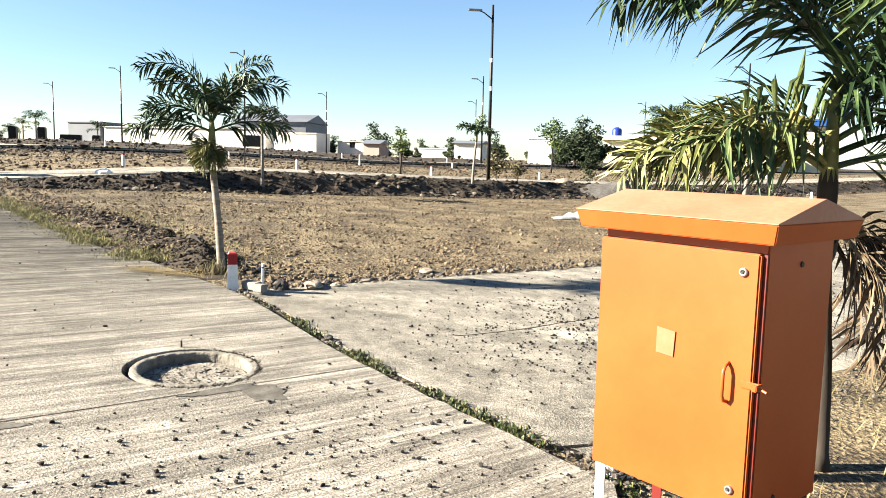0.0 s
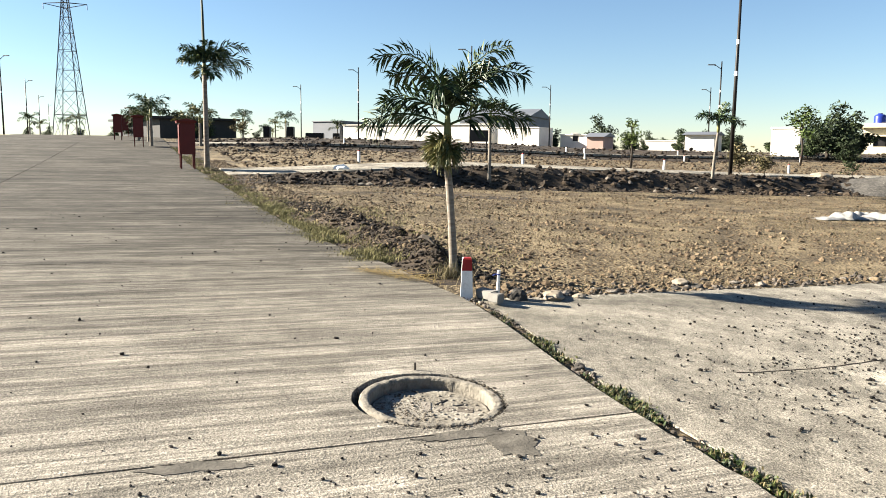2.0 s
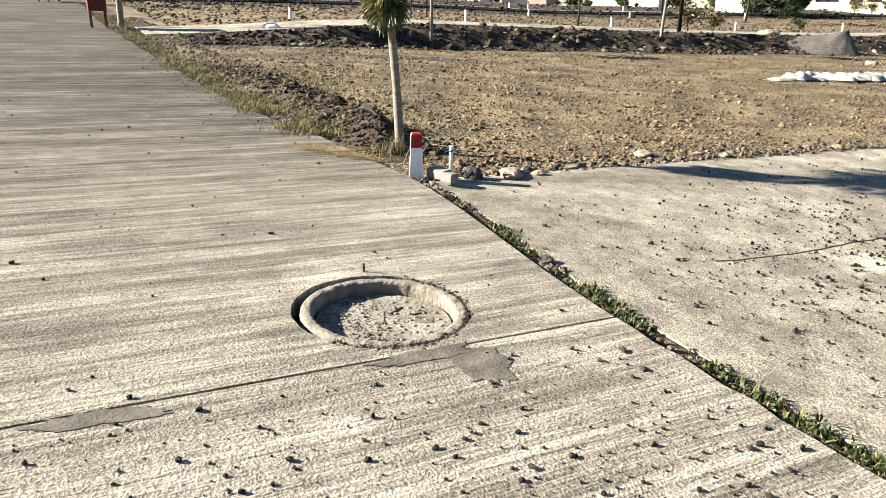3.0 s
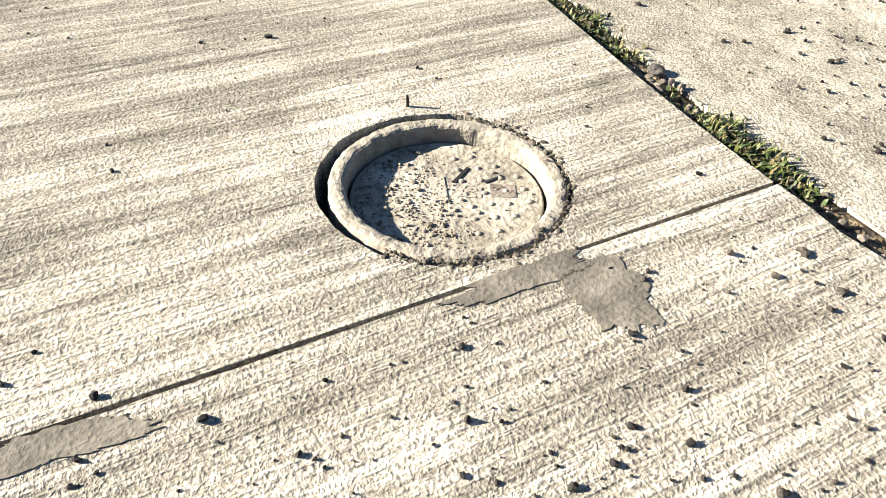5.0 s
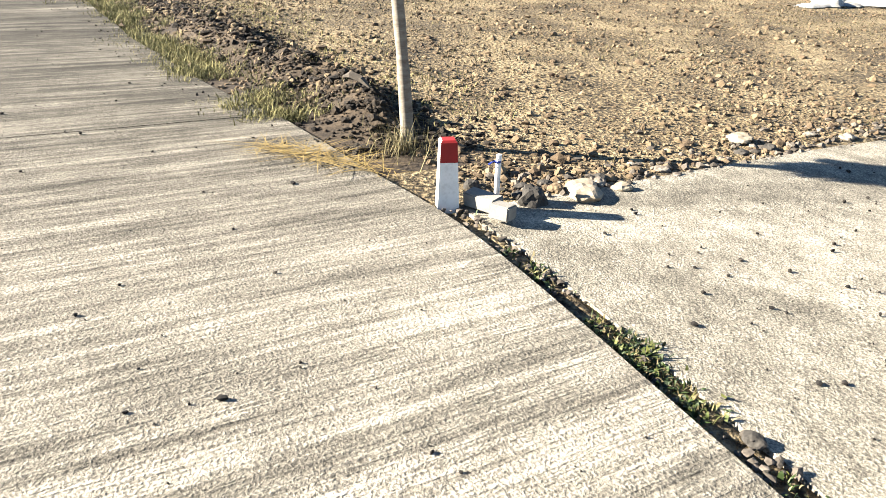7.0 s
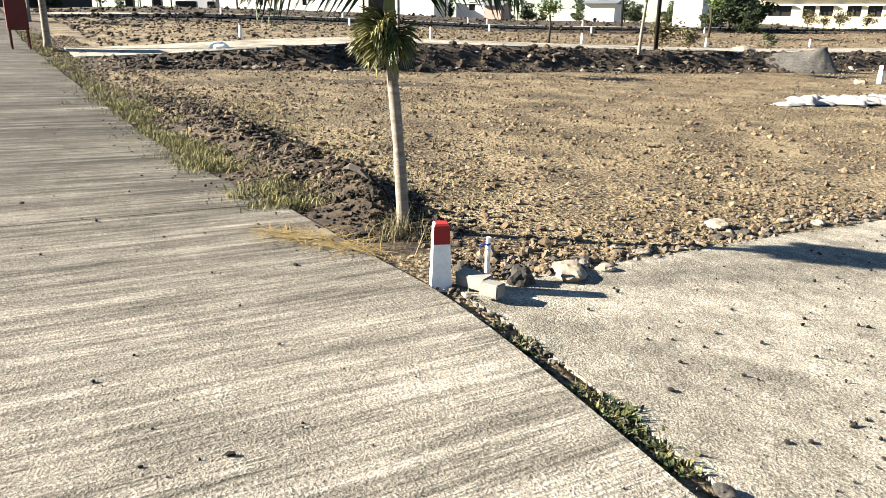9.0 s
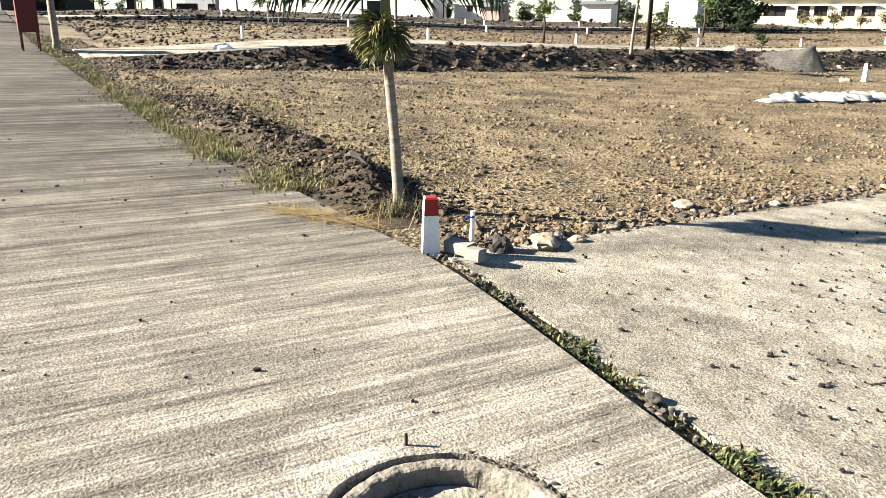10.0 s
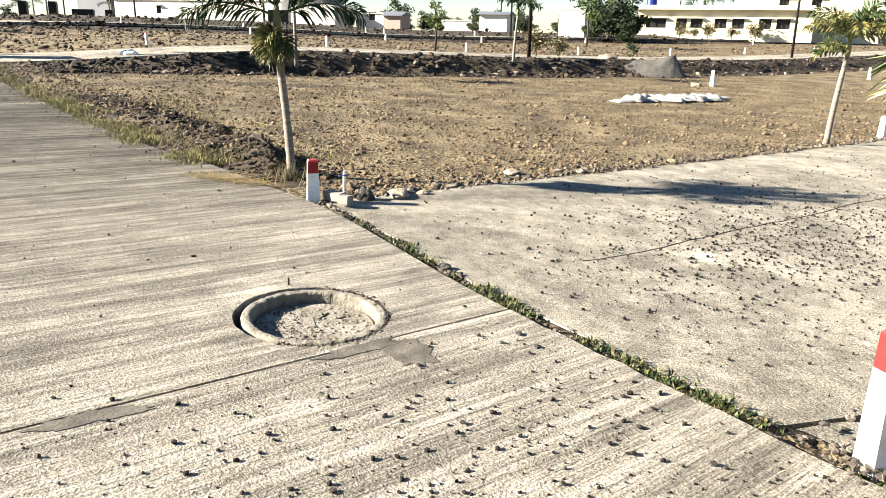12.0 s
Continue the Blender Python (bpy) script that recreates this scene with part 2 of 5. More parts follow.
M_WHITE = surface("white_paint", [(0.62, 0.6, 0.56), (0.80, 0.79, 0.76), (0.85, 0.84, 0.82)], 14, 6, 0.7, 0.3, 70, dist=0.004, keep=0.85)
M_RED = surface("red_marker_paint", [(0.42, 0.02, 0.02), (0.62, 0.03, 0.03)], 14, 5, 0.6, 0.3, 70, dist=0.004)
M_STEEL = surface("dark_steel", [(0.02, 0.018, 0.018), (0.05, 0.045, 0.04)], 8, 4, 0.5, 0.1, 60, metal=0.4)
M_GALV = surface("galvanised_steel", [(0.45, 0.45, 0.45), (0.65, 0.65, 0.64)], 12, 4, 0.4, 0.1, 60, metal=0.8)
M_TRUNK = surface("palm_trunk", [(0.17, 0.13, 0.095), (0.38, 0.33, 0.27), (0.55, 0.50, 0.42)], 7, 5, 0.9, 0.5, 40, dist=0.01, aniso=(1, 1, 5))
M_SHAFT = surface("palm_crownshaft", [(0.16, 0.2, 0.05), (0.36, 0.36, 0.12), (0.5, 0.47, 0.2)], 6, 4, 0.6, 0.2, 30, aniso=(1, 1, 0.3))
M_LEAF = surface("palm_leaf", [(0.013, 0.03, 0.010), (0.042, 0.08, 0.027), (0.135, 0.17, 0.062)], 5, 4, 0.5, 0.1, 30, ran=0.34, spec=0.3, keep=0.7)
M_LEAFY = surface("yellowing_palm_leaf", [(0.06, 0.085, 0.02), (0.14, 0.155, 0.042), (0.36, 0.32, 0.12)], 5, 4, 0.5, 0.1, 30, ran=0.3, spec=0.4, keep=0.62)
M_DRYLEAF = surface("dead_palm_leaf", [(0.06, 0.036, 0.02), (0.17, 0.115, 0.065), (0.33, 0.25, 0.155)], 5, 4, 0.8, 0.2, 30, ran=0.3)
M_WEED = surface("weed_leaf", [(0.018, 0.038, 0.009), (0.055, 0.095, 0.018), (0.22, 0.23, 0.065)], 8, 3, 0.6, 0.0, 30, ran=0.35)
M_VERGE = surface("verge_grass", [(0.045, 0.055, 0.018), (0.18, 0.175, 0.06), (0.46, 0.41, 0.18)], 5, 3, 0.9, 0.0, 30, ran=0.35)
M_STRAW = surface("dry_grass", [(0.07, 0.065, 0.025), (0.19, 0.16, 0.07), (0.38, 0.32, 0.17)], 5, 3, 0.9, 0.0, 30, ran=0.35)
M_BUSH = surface("bush_leaf", [(0.02, 0.035, 0.012), (0.05, 0.08, 0.025), (0.11, 0.15, 0.05)], 2, 4, 0.8, 0.0, 20, ran=0.3)
# also darkened to hold the shade on the big palm's trunk
M_BARK = surface("bark", [(0.045, 0.033, 0.025), (0.11, 0.085, 0.065)], 8, 4, 0.9, 0.5, 40, aniso=(1, 1, 0.3))
M_WALLW = surface("lime_washed_wall", [(0.6, 0.57, 0.5), (0.78, 0.75, 0.68)], 0.8, 7, 0.85, 0.2, 12, keep=0.8)
M_WALLC = surface("cream_wall", [(0.6, 0.53, 0.38), (0.76, 0.69, 0.5)], 0.8, 7, 0.85, 0.2, 12, keep=0.8)
M_GREYW = surface("grey_sheet_wall", [(0.2, 0.22, 0.26), (0.3, 0.32, 0.36)], 0.5, 6, 0.6, 0.2, 10)
M_DARK = surface("dark_opening", [(0.02, 0.02, 0.02), (0.045, 0.04, 0.038)], 3, 3, 0.5, 0.0, 20)
M_BLUE = surface("blue_plastic", [(0.02, 0.045, 0.35), (0.03, 0.07, 0.5)], 3, 3, 0.4, 0.0, 20)

# ---- ground ----
def axis(lo, hi, dense_lo, dense_hi, step, grow=1.25):
    v = []
    x = dense_lo
    while x <= dense_hi:
        v.append(x)
        x += step
    s = step
    while v[-1] < hi:
        s *= grow
        v.append(v[-1] + s)
    s = step
    while v[0] > lo:
        s *= grow
        v.insert(0, v[0] - s)
    return v


def make_ground():
    A = axis(-1200, 1600, -9, 18, 0.16, 1.16)
    B = axis(-1400, 1600, -1.2, 20, 0.16, 1.16)
    B = sorted({round(v, 4) for v in B if not -1.3 < v < 0.6} | {round(-1.3 + 0.05 * k, 4) for k in range(39)})
    verts, faces = [], []
    for a in A:
        for b in B:
            x, y = to_xy(a, b)
            z = soil(x, y)
            # beds cut for the road slabs
            e = edge(a)
            if -10.6 < b < e - 0.04 and a < 90:
                z = land(x, y) - 0.16
            elif b < e + 0.17 and b > -1.2 and a < 0.05:
                z = land(x, y) - 0.05 + 0.02 * noise.noise((x * 9, y * 9, 1))
            elif b >= e + 0.17 and -4.3 < a < -0.12:
                z = land(x, y) - 0.16
            elif -5.0 < a <= -4.3 and max(e + 0.17, -0.02) <= b < 0.82:
                z = land(x, y) - 0.16
            elif 15.1 < a < 17.5 and b > -0.3:
                z = land(x, y) - 0.12
            elif 35.5 < a < 38.0 and b > 1.0:
                z = land(x, y) - 0.12
            verts.append((x, y, z))
    nb = len(B)
    for i in range(len(A) - 1):
        for j in range(nb - 1):
            k = i * nb + j
            faces.append((k, k + nb, k + nb + 1, k + 1))
    me = bpy.data.meshes.new("ground")
    me.from_pydata(verts, [], faces)
    me.materials.append(M_SOIL)
    me.materials.append(M_SHADE_EARTH)
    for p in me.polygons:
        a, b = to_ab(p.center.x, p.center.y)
        # bank faces: earth colour that also carries the clods' own shadows
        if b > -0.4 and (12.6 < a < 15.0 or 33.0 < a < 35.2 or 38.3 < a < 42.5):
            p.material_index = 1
        # verge and ridge: the ridge's shaded side is held in this colour
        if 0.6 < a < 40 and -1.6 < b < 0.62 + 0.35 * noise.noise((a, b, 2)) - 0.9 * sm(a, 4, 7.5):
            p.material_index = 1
        # a dark strip across the plot: a shadow put into the ground's colour
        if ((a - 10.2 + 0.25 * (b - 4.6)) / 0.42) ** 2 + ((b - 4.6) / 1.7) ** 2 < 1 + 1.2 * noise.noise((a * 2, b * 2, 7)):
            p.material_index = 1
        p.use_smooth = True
    ob = new("ground", me)
    return tagged(ob, "dry brown earth with rough tilled surface", "ground", kind="structure")


make_ground()
ROAD_M = pose(OX, OY, 0, 0, 0, 125.03)


def slab_bm(a0, a1, b0, b1, drop=0.0, na=4, nb=4, thick=0.13, rag=0.0, seed=0, askew=(0, 0)):
    """A cast slab: crowned top, sides, slightly ragged rim. Local x = a, y = -b."""
    bm = bmesh.new()
    rng = random.Random(seed)
    grid = []
    for i in range(na + 1):
        row = []
        for j in range(nb + 1):
            a = a0 + (a1 - a0) * i / na
            lo, hi = (b0(a) if callable(b0) else b0), (b1(a) if callable(b1) else b1)
            b = lo + (hi - lo) * j / nb
            slant = 0.07 - 0.36 * (b + 0.04) * (1 - sm(b, 0.8, 1.7)) - 0.07 * sm(b, 0.8, 1.7)
            a += slant * (askew[0] * (1 - i / na) + askew[1] * i / na)
            if i == 0 and rag:
                a += rng.uniform(-rag, rag) * 0.2
            if j == nb and rag:
                b += rng.uniform(-rag, rag)
            if i == na and rag:
                a += rng.uniform(-rag, rag) * 0.2
            row.append(bm.verts.new((a, -b, land_ab(a, b) - drop)))
        grid.append(row)
    for i in range(na):
        for j in range(nb):
            bm.faces.new((grid[i][j], grid[i][j + 1], grid[i + 1][j + 1], grid[i + 1][j])).normal_flip()
    rim = [grid[0][j] for j in range(nb + 1)] + [grid[i][nb] for i in range(1, na + 1)] + [grid[na][j] for j in range(nb - 1, -1, -1)] + [grid[i][0] for i in range(na - 1, 0, -1)]
    low = [bm.verts.new(v.co - Vector((0, 0, thick))) for v in rim]
    for k in range(len(rim)):
        n = (k + 1) % len(rim)
        bm.faces.new((rim[k], rim[n], low[n], low[k]))
    bmesh.ops.recalc_face_normals(bm, faces=bm.faces)
    return bm


HA, HB, HR = -2.30, -1.23, 0.406        # the manhole in the road


def hole_slab_bm(a0, a1, b0, b1):
    """The slab with the round hole for the manhole."""
    bm = bmesh.new()
    q = 0.455
    rng = random.Random(3)

    def vert(a, b, dz=0.0):
        return bm.verts.new((a, -b, land_ab(a, b) + dz))
    xs, ys = [a0, HA - q, HA + q, a1], [b0, HB - q, HB + q, None]
    for i in range(3):
        for j in range(3):
            if i == 1 and j == 1:
                continue
            n, m = (1, 6, 16)[i], (3, 1, 1)[j]
            for u in range(n):
                for w in range(m):
                    pa = [xs[i] + (xs[i + 1] - xs[i]) * (u + k) / n for k in (0, 1)]

                    def at(a, f):
                        hi = b1(a) if j == 2 else ys[j + 1]
                        return ys[j] + (hi - ys[j]) * f
                    bm.faces.new((vert(pa[0], at(pa[0], w / m)), vert(pa[1], at(pa[1], w / m)), vert(pa[1], at(pa[1], (w + 1) / m)), vert(pa[0], at(pa[0], (w + 1) / m))))
    n = 96
    ring, outer, low = [], [], []
    for k in range(n):
        t = 2 * math.pi * k / n
        c, s = math.cos(t), math.sin(t)
        r = HR + 0.010 * noise.noise((c * 3, s * 3, 1)) + 0.006 * noise.noise((c * 14, s * 14, 2))
        e = q / max(abs(c), abs(s))
        ring.append(vert(HA + r * c, HB + r * s, -0.002 * rng.random()))
        outer.append(vert(HA + e * c, HB + e * s))
        low.append(vert(HA + r * c * 0.985, HB + r * s * 0.985, -0.14))
    for k in range(n):
        m = (k + 1) % n
        bm.faces.new((ring[k], ring[m], outer[m], outer[k]))
        bm.faces.new((ring[m], ring[k], low[k], low[m]))
    rim = [(a0, b0)] + [(a1, b0)] + [(a1 + (a0 - a1) * k / 24, b1(a1 + (a0 - a1) * k / 24)) for k in range(25)]
    for k in range(len(rim)):
        p, r = rim[k], rim[(k + 1) % len(rim)]
        bm.faces.new((vert(*p), vert(*r), vert(*r, -0.13), vert(*p, -0.13)))
    bmesh.ops.recalc_face_normals(bm, faces=bm.faces)
    for f in bm.faces:
        if f.normal.z < -0.5:
            f.normal_flip()
    return bm


def make_roads():
    road = thing("road", ROAD_M, "broom-finished grey concrete road cast in slabs", "road", kind="structure")
    cuts = [-90, -60, -40, -24, -15, -8.6, -2.765, 1.9, 6.4, 11, 15.6, 20.4, 26, 33, 42, 54, 70, 95]
    for i in range(len(cuts) - 1):
        for b0, b1 in ((-10.2, -5.215), (-5.2, edge)):
            a0, a1 = cuts[i] + 0.008, cuts[i + 1] - 0.008
            if b1 is edge and cuts[i] == -2.765:
                bm = hole_slab_bm(a0, a1, b0, b1)
            else:
                bm = slab_bm(a0, a1, b0, b1, na=44 if cuts[i] == -8.6 else 14, nb=70 if cuts[i] == -8.6 else 14, rag=0.012, seed=i)
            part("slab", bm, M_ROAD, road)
    side = thing("road", ROAD_M, "pale concrete side road joining the main road", "road", kind="structure")
    bc = [-0.5, 6.9, 13.5, 20, 27, 35, 45, 60, 90]
    for i in range(len(bc) - 1):
        for a0, a1 in (((-4.36, -0.02),) if i == 0 else ((-4.36, -2.378), (-2.366, -0.02))):
            part("slab", slab_bm(a0, a1, (lambda v: edge(v) + 0.16) if i == 0 else bc[i] + 0.006, bc[i + 1] - 0.006, drop=0.035, na=8, nb=12 if i else 40, rag=0.012, seed=50 + i, askew=(0 if i else 1, 0)), M_SIDE, side)
    part("slab", slab_bm(-5.0, -4.39, -0.05, 0.85, drop=0.04, na=5, nb=9, rag=0.03, seed=7, askew=(0, 1)), M_SIDE, side, "broken concrete apron")
    bm = bmesh.new()                       # a wandering crack packed with dark earth
    rows = []
    for k in range(120):
        b = 0.9 + 6.0 * k / 119
        a = -2.30 + 0.06 * noise.noise((b * 0.9, 1, 4)) + 0.025 * noise.noise((b * 5, 1, 4))
        w = 0.004 + 0.006 * abs(noise.noise((b * 4, 7, 2))) + 0.002
        rows.append([bm.verts.new((a + d * w, -b, land_ab(a, b) - 0.035 + (0.0025 if abs(d) < 1 else -0.004))) for d in (-1.5, -0.9, 0.9, 1.5)])
    for r0, r1 in zip(rows, rows[1:]):
        for q in range(3):
            bm.faces.new((r0[q], r0[q + 1], r1[q + 1], r1[q]))
    part("crack_filling", bm, M_SHADE_EARTH, side, "dark earth packed into a crack")
    for lo, hi, cut in ((15.0, 17.6, (-0.32, 8, 18, 30, 45, 70, 110)), (35.4, 38.1, (0.4, 14, 30, 50, 80, 120))):
        far = thing("road", ROAD_M, "pale concrete plot road on a low bank", "road", kind="structure")
        for i in range(len(cut) - 1):
            part("slab", slab_bm(lo, hi, cut[i], cut[i + 1] - 0.01, drop=0.0, na=2, nb=8, rag=0.02, seed=80 + i), M_FAR, far)


make_roads()


# ---- manhole ----
def lathe(bm, prof, n=96, wob=0.0, seed=0):
    rings = []
    for r, z in prof:
        rings.append([bm.verts.new(((r + wob * noise.noise((math.cos(6.2832 * k / n) * 4, math.sin(6.2832 * k / n) * 4, seed + r * 9))) * math.cos(2 * math.pi * k / n),
                                    (r + wob * noise.noise((math.cos(6.2832 * k / n) * 4, math.sin(6.2832 * k / n) * 4, seed + r * 9))) * math.sin(2 * math.pi * k / n),
                                    z + wob * 0.5 * noise.noise((math.cos(6.2832 * k / n) * 7, math.sin(6.2832 * k / n) * 7, seed + r * 5 + 40)))) for k in range(n)])
    for a, b in zip(rings, rings[1:]):
        for k in range(n):
            bm.faces.new((a[k], a[(k + 1) % n], b[(k + 1) % n], b[k]))
    return rings


def make_manhole():
    x, y = to_xy(HA, HB)
    m = pose(x, y, land(x, y)) @ Matrix.Rotation(math.atan(0.0434), 4, 'Y') @ Matrix.Rotation(math.atan(0.0153), 4, 'X')
    mh = thing("manhole", m, "round concrete manhole with sunken rubble-strewn cover", "manhole")
    M_RUBBLE = surface("crumbled_concrete", [(0.06, 0.05, 0.037), (0.17, 0.142, 0.105), (0.4, 0.35, 0.28)], 30, 3, 0.9, 0.3, 200, ran=0.35)
    M_RING = surface("frame_concrete", [(0.2, 0.18, 0.145), (0.37, 0.335, 0.275), (0.5, 0.46, 0.385)], 14, 6, 0.9, 1.0, 60, dist=0.02)
    M_COVER = surface("cover_concrete", [(0.18, 0.155, 0.12), (0.45, 0.41, 0.335), (0.74, 0.69, 0.59)], 6, 7, 0.9, 1.0, 50, dist=0.02)
    def crumble(bm, amount, seed):
        for v in bm.verts:
            p = v.co
            if p.z > -0.12:
                k = noise.noise(p * 18 + Vector((seed, 0, 0))) + 0.6 * noise.noise(p * 55 + Vector((0, seed, 0)))
                v.co += Vector((p.x, p.y, 0)).normalized() * amount * k + Vector((0, 0, amount * 0.7 * noise.noise(p * 30 + Vector((0, 0, seed)))))
        return bm
    bm = bmesh.new()
    lathe(bm, [(0.386, -0.15), (0.385, -0.03), (0.382, -0.012), (0.374, -0.004), (0.362, -0.002), (0.348, -0.002), (0.340, -0.003), (0.331, -0.007), (0.326, -0.016), (0.322, -0.15)], n=220, wob=0.005)
    crumble(bm, 0.005, 4)
    bmesh.ops.translate(bm, verts=bm.verts, vec=(0.012, 0.004, 0))
    part("frame", bm, M_RING, mh)
    top = -0.064                            # the cover lies this far below the road
    bm = bmesh.new()
    rings = lathe(bm, [(0.315, top - 0.08), (0.315, top - 0.004), (0.310, top), (0.24, top + 0.001), (0.16, top + 0.001), (0.08, top), (0.02, top)], wob=0.002, seed=7)
    bmesh.ops.translate(bm, verts=bm.verts, vec=(0.012, 0.004, 0))
    bm.faces.new(rings[-1])
    cover = part("cover", bm, M_COVER, mh)
    bm = bmesh.new()
    lathe(bm, [(0.45, -0.145), (0.0005, -0.146)], 24)
    part("bed", bm, M_SHADE_EARTH, mh)
    # rows of cast knobs, two lifting slots and three rough cast plates
    rng = random.Random(11)
    turn = Matrix.Rotation(radians(18), 4, 'Z')
    for k in range(63):
        q = turn @ Vector(((k % 9 - 4) * 0.064 + rng.uniform(-.004, .004), (k // 9 - 3) * 0.068 + rng.uniform(-.004, .004), 0))
        if q.length > 0.275 or q.x + 0.3 * q.y < 0.03:
            continue
        bm = bmesh.new()
        lathe(bm, [(0.0125, top - 0.002), (0.0115, top + 0.002), (0.008, top + 0.005), (0.003, top + 0.006), (0.0005, top + 0.0061)], 10)
        bmesh.ops.translate(bm, verts=bm.verts, vec=(q.x + 0.012, q.y + 0.004, 0))
        smooth(part("knob", bm, M_COVER, cover))
    for u, v, w, h, r in ((0.045, 0.125, 0.016, 0.1, -22), (0.155, 0.12, 0.014, 0.075, -48)):
        bm = bmesh.new()
        box(bm, -w / 2, w / 2, -h / 2, h / 2, top - 0.002, top + 0.0045, 0.002, pose(u, v, 0, 0, 0, r))
        part("lifting_slot", bm, M_DARK, cover, "dark rusted lifting slot")
    for u, v, w, h, r in ((-0.02, 0.035, 0.05, 0.13, 14), (0.085, 0.035, 0.075, 0.06, 4), (0.19, 0.06, 0.085, 0.07, 8)):
        bm = bmesh.new()
        box(bm, -w / 2, w / 2, -h / 2, h / 2, top - 0.002, top + 0.003, 0.001, pose(u, v, 0, 0, 0, r))
        for e in range(26):
            p = pose(u, v, 0, 0, 0, r) @ Vector((rng.uniform(-w, w) * 0.45, rng.uniform(-h, h) * 0.45, top + 0.003))
            rock_mesh(bm, p, rng.uniform(0.002, 0.005), rng, 1)
        part("plate", bm, M_STONE, cover, "rough worn cast plate")
    bm = bmesh.new()
    for k in range(2900):
        t, r = rng.uniform(0, 6.283), 0.30 * math.sqrt(rng.random())
        u, v = r * math.cos(t), r * math.sin(t)
        if u + 0.5 * v > -0.02 + rng.gauss(0, 0.05) and rng.random() < 0.93:
            continue
        s = 0.0014 + min(0.009, 0.0017 * rng.expovariate(1.0))
        rock_mesh(bm, (u + 0.012, v, top + s * 0.45), s, rng, 1)
    tagged(part("grit", bm, M_RUBBLE, mh), kind="stuff")
    bm = bmesh.new()
    for k in range(650):
        t = rng.uniform(-1.9, 1.5)
        r = rng.gauss(0.402, 0.014)
        s = 0.0014 + min(0.010, 0.0024 * rng.expovariate(1.0))
        rock_mesh(bm, (r * math.cos(t), r * math.sin(t), -0.004 + s * 0.3), s, rng, 1)
    tagged(part("rubble", bm, M_RUBBLE, mh), kind="stuff")


make_manhole()


# ---- electric feeder pillar ----
def rod(bm, pts, r, n=8):
    tube(bm, pts, [r] * len(pts), n)


def make_pillar(name, m, paint, roofpaint, label, group="", legs=0.42, detail=True, sheet=None):
    """Body 0.57 wide (x), 0.36 deep (y, front at y=0), door towards -y; origin under the front's middle on the ground."""
    p = thing(name, m, label, "feeder pillar", group)
    W, D, Z0, Z1 = 0.285, 0.395, legs, legs + 0.82
    bm = bmesh.new()
    box(bm, -W, W, 0.012, D, Z0, Z1, 0.004)
    part("body", bm, paint, p)
    bm = bmesh.new()
    box(bm, -W - 0.002, W - 0.012, -0.012, 0.009, Z0 + 0.012, Z1 - 0.03, 0.005)
    door = part("door", bm, paint, p)
    bm = bmesh.new()                       # dark gap strip of the door's free edge
    box(bm, W - 0.011, W - 0.001, 0.006, 0.0115, Z0 + 0.01, Z1 - 0.03)
    part("door_seal", bm, M_REDSHADE, p)
    bm = bmesh.new()                       # gabled roof with a fascia all round
    R = ((-W - 0.065, -0.075), (W + 0.065, D + 0.045))
    z0, z1, zr = Z1 + 0.002, Z1 + 0.062, Z1 + 0.125
    x0, x1, y0, y1 = R[0][0], R[1][0], R[0][1], R[1][1]
    ym = (y0 + y1) / 2
    vs = [bm.verts.new(c) for c in ((x0, y0, z0), (x1, y0, z0), (x1, y1, z0), (x0, y1, z0), (x0, y0, z1), (x1, y0, z1), (x1, y1, z1), (x0, y1, z1), (x0, ym, zr), (x1, ym, zr))]
    for v in vs[:4]:
        v.co.z = z1 - 0.003
    for f in ((3, 2, 1, 0), (0, 1, 5, 4), (2, 3, 7, 6), (4, 5, 9, 8), (8, 9, 6, 7), (1, 2, 6, 9, 5), (0, 4, 8, 7, 3)):
        bm.faces.new([vs[i] for i in f])
    bmesh.ops.bevel(bm, geom=bm.edges[:], offset=0.001, segments=1, affect='EDGES')
    roof = part("roof", bm, roofpaint, p, "sun-bleached pale orange roof sheet")
    bm = bmesh.new()                       # the turned-down fascia, leaning in a little
    k = 0.014
    vs = [bm.verts.new(c) for c in ((x0 + k, y0 + k, z0), (x1 - k, y0 + k, z0), (x1 - k, y1 - k, z0), (x0 + k, y1 - k, z0), (x0, y0, z1 - 0.003), (x1, y0, z1 - 0.003), (x1, y1, z1 - 0.003), (x0, y1, z1 - 0.003))]
    for f in ((3, 2, 1, 0), (0, 1, 5, 4), (2, 3, 7, 6), (1, 2, 6, 5), (0, 4, 7, 3), (4, 5, 6, 7)):
        bm.faces.new([vs[i] for i in f])
    bmesh.ops.bevel(bm, geom=bm.edges[:], offset=0.003, segments=2, affect='EDGES')
    part("fascia", bm, paint, p)
    bm = bmesh.new()
    box(bm, -W + 0.006, W - 0.006, 0.02, D - 0.02, Z1 - 0.001, Z1 + 0.004)
    part("neck", bm, M_DARK, p)
    for i, (lx, ly) in enumerate(((-W + 0.02, 0.03), (W - 0.02, 0.03), (-W + 0.02, D - 0.03), (W - 0.02, D - 0.03))):
        bm = bmesh.new()
        t = 0.005
        box(bm, lx - 0.02, lx + 0.02, ly - 0.02, ly - 0.02 + t, -0.08, Z0 + 0.003)
        box(bm, lx - 0.02, lx - 0.02 + t, ly - 0.02 + t, ly + 0.02, -0.08, Z0 + 0.003)
        part("leg", bm, M_WHITE if (detail and i == 0) else M_REDSHADE, p, "angle steel leg")
    if not detail:
        return p
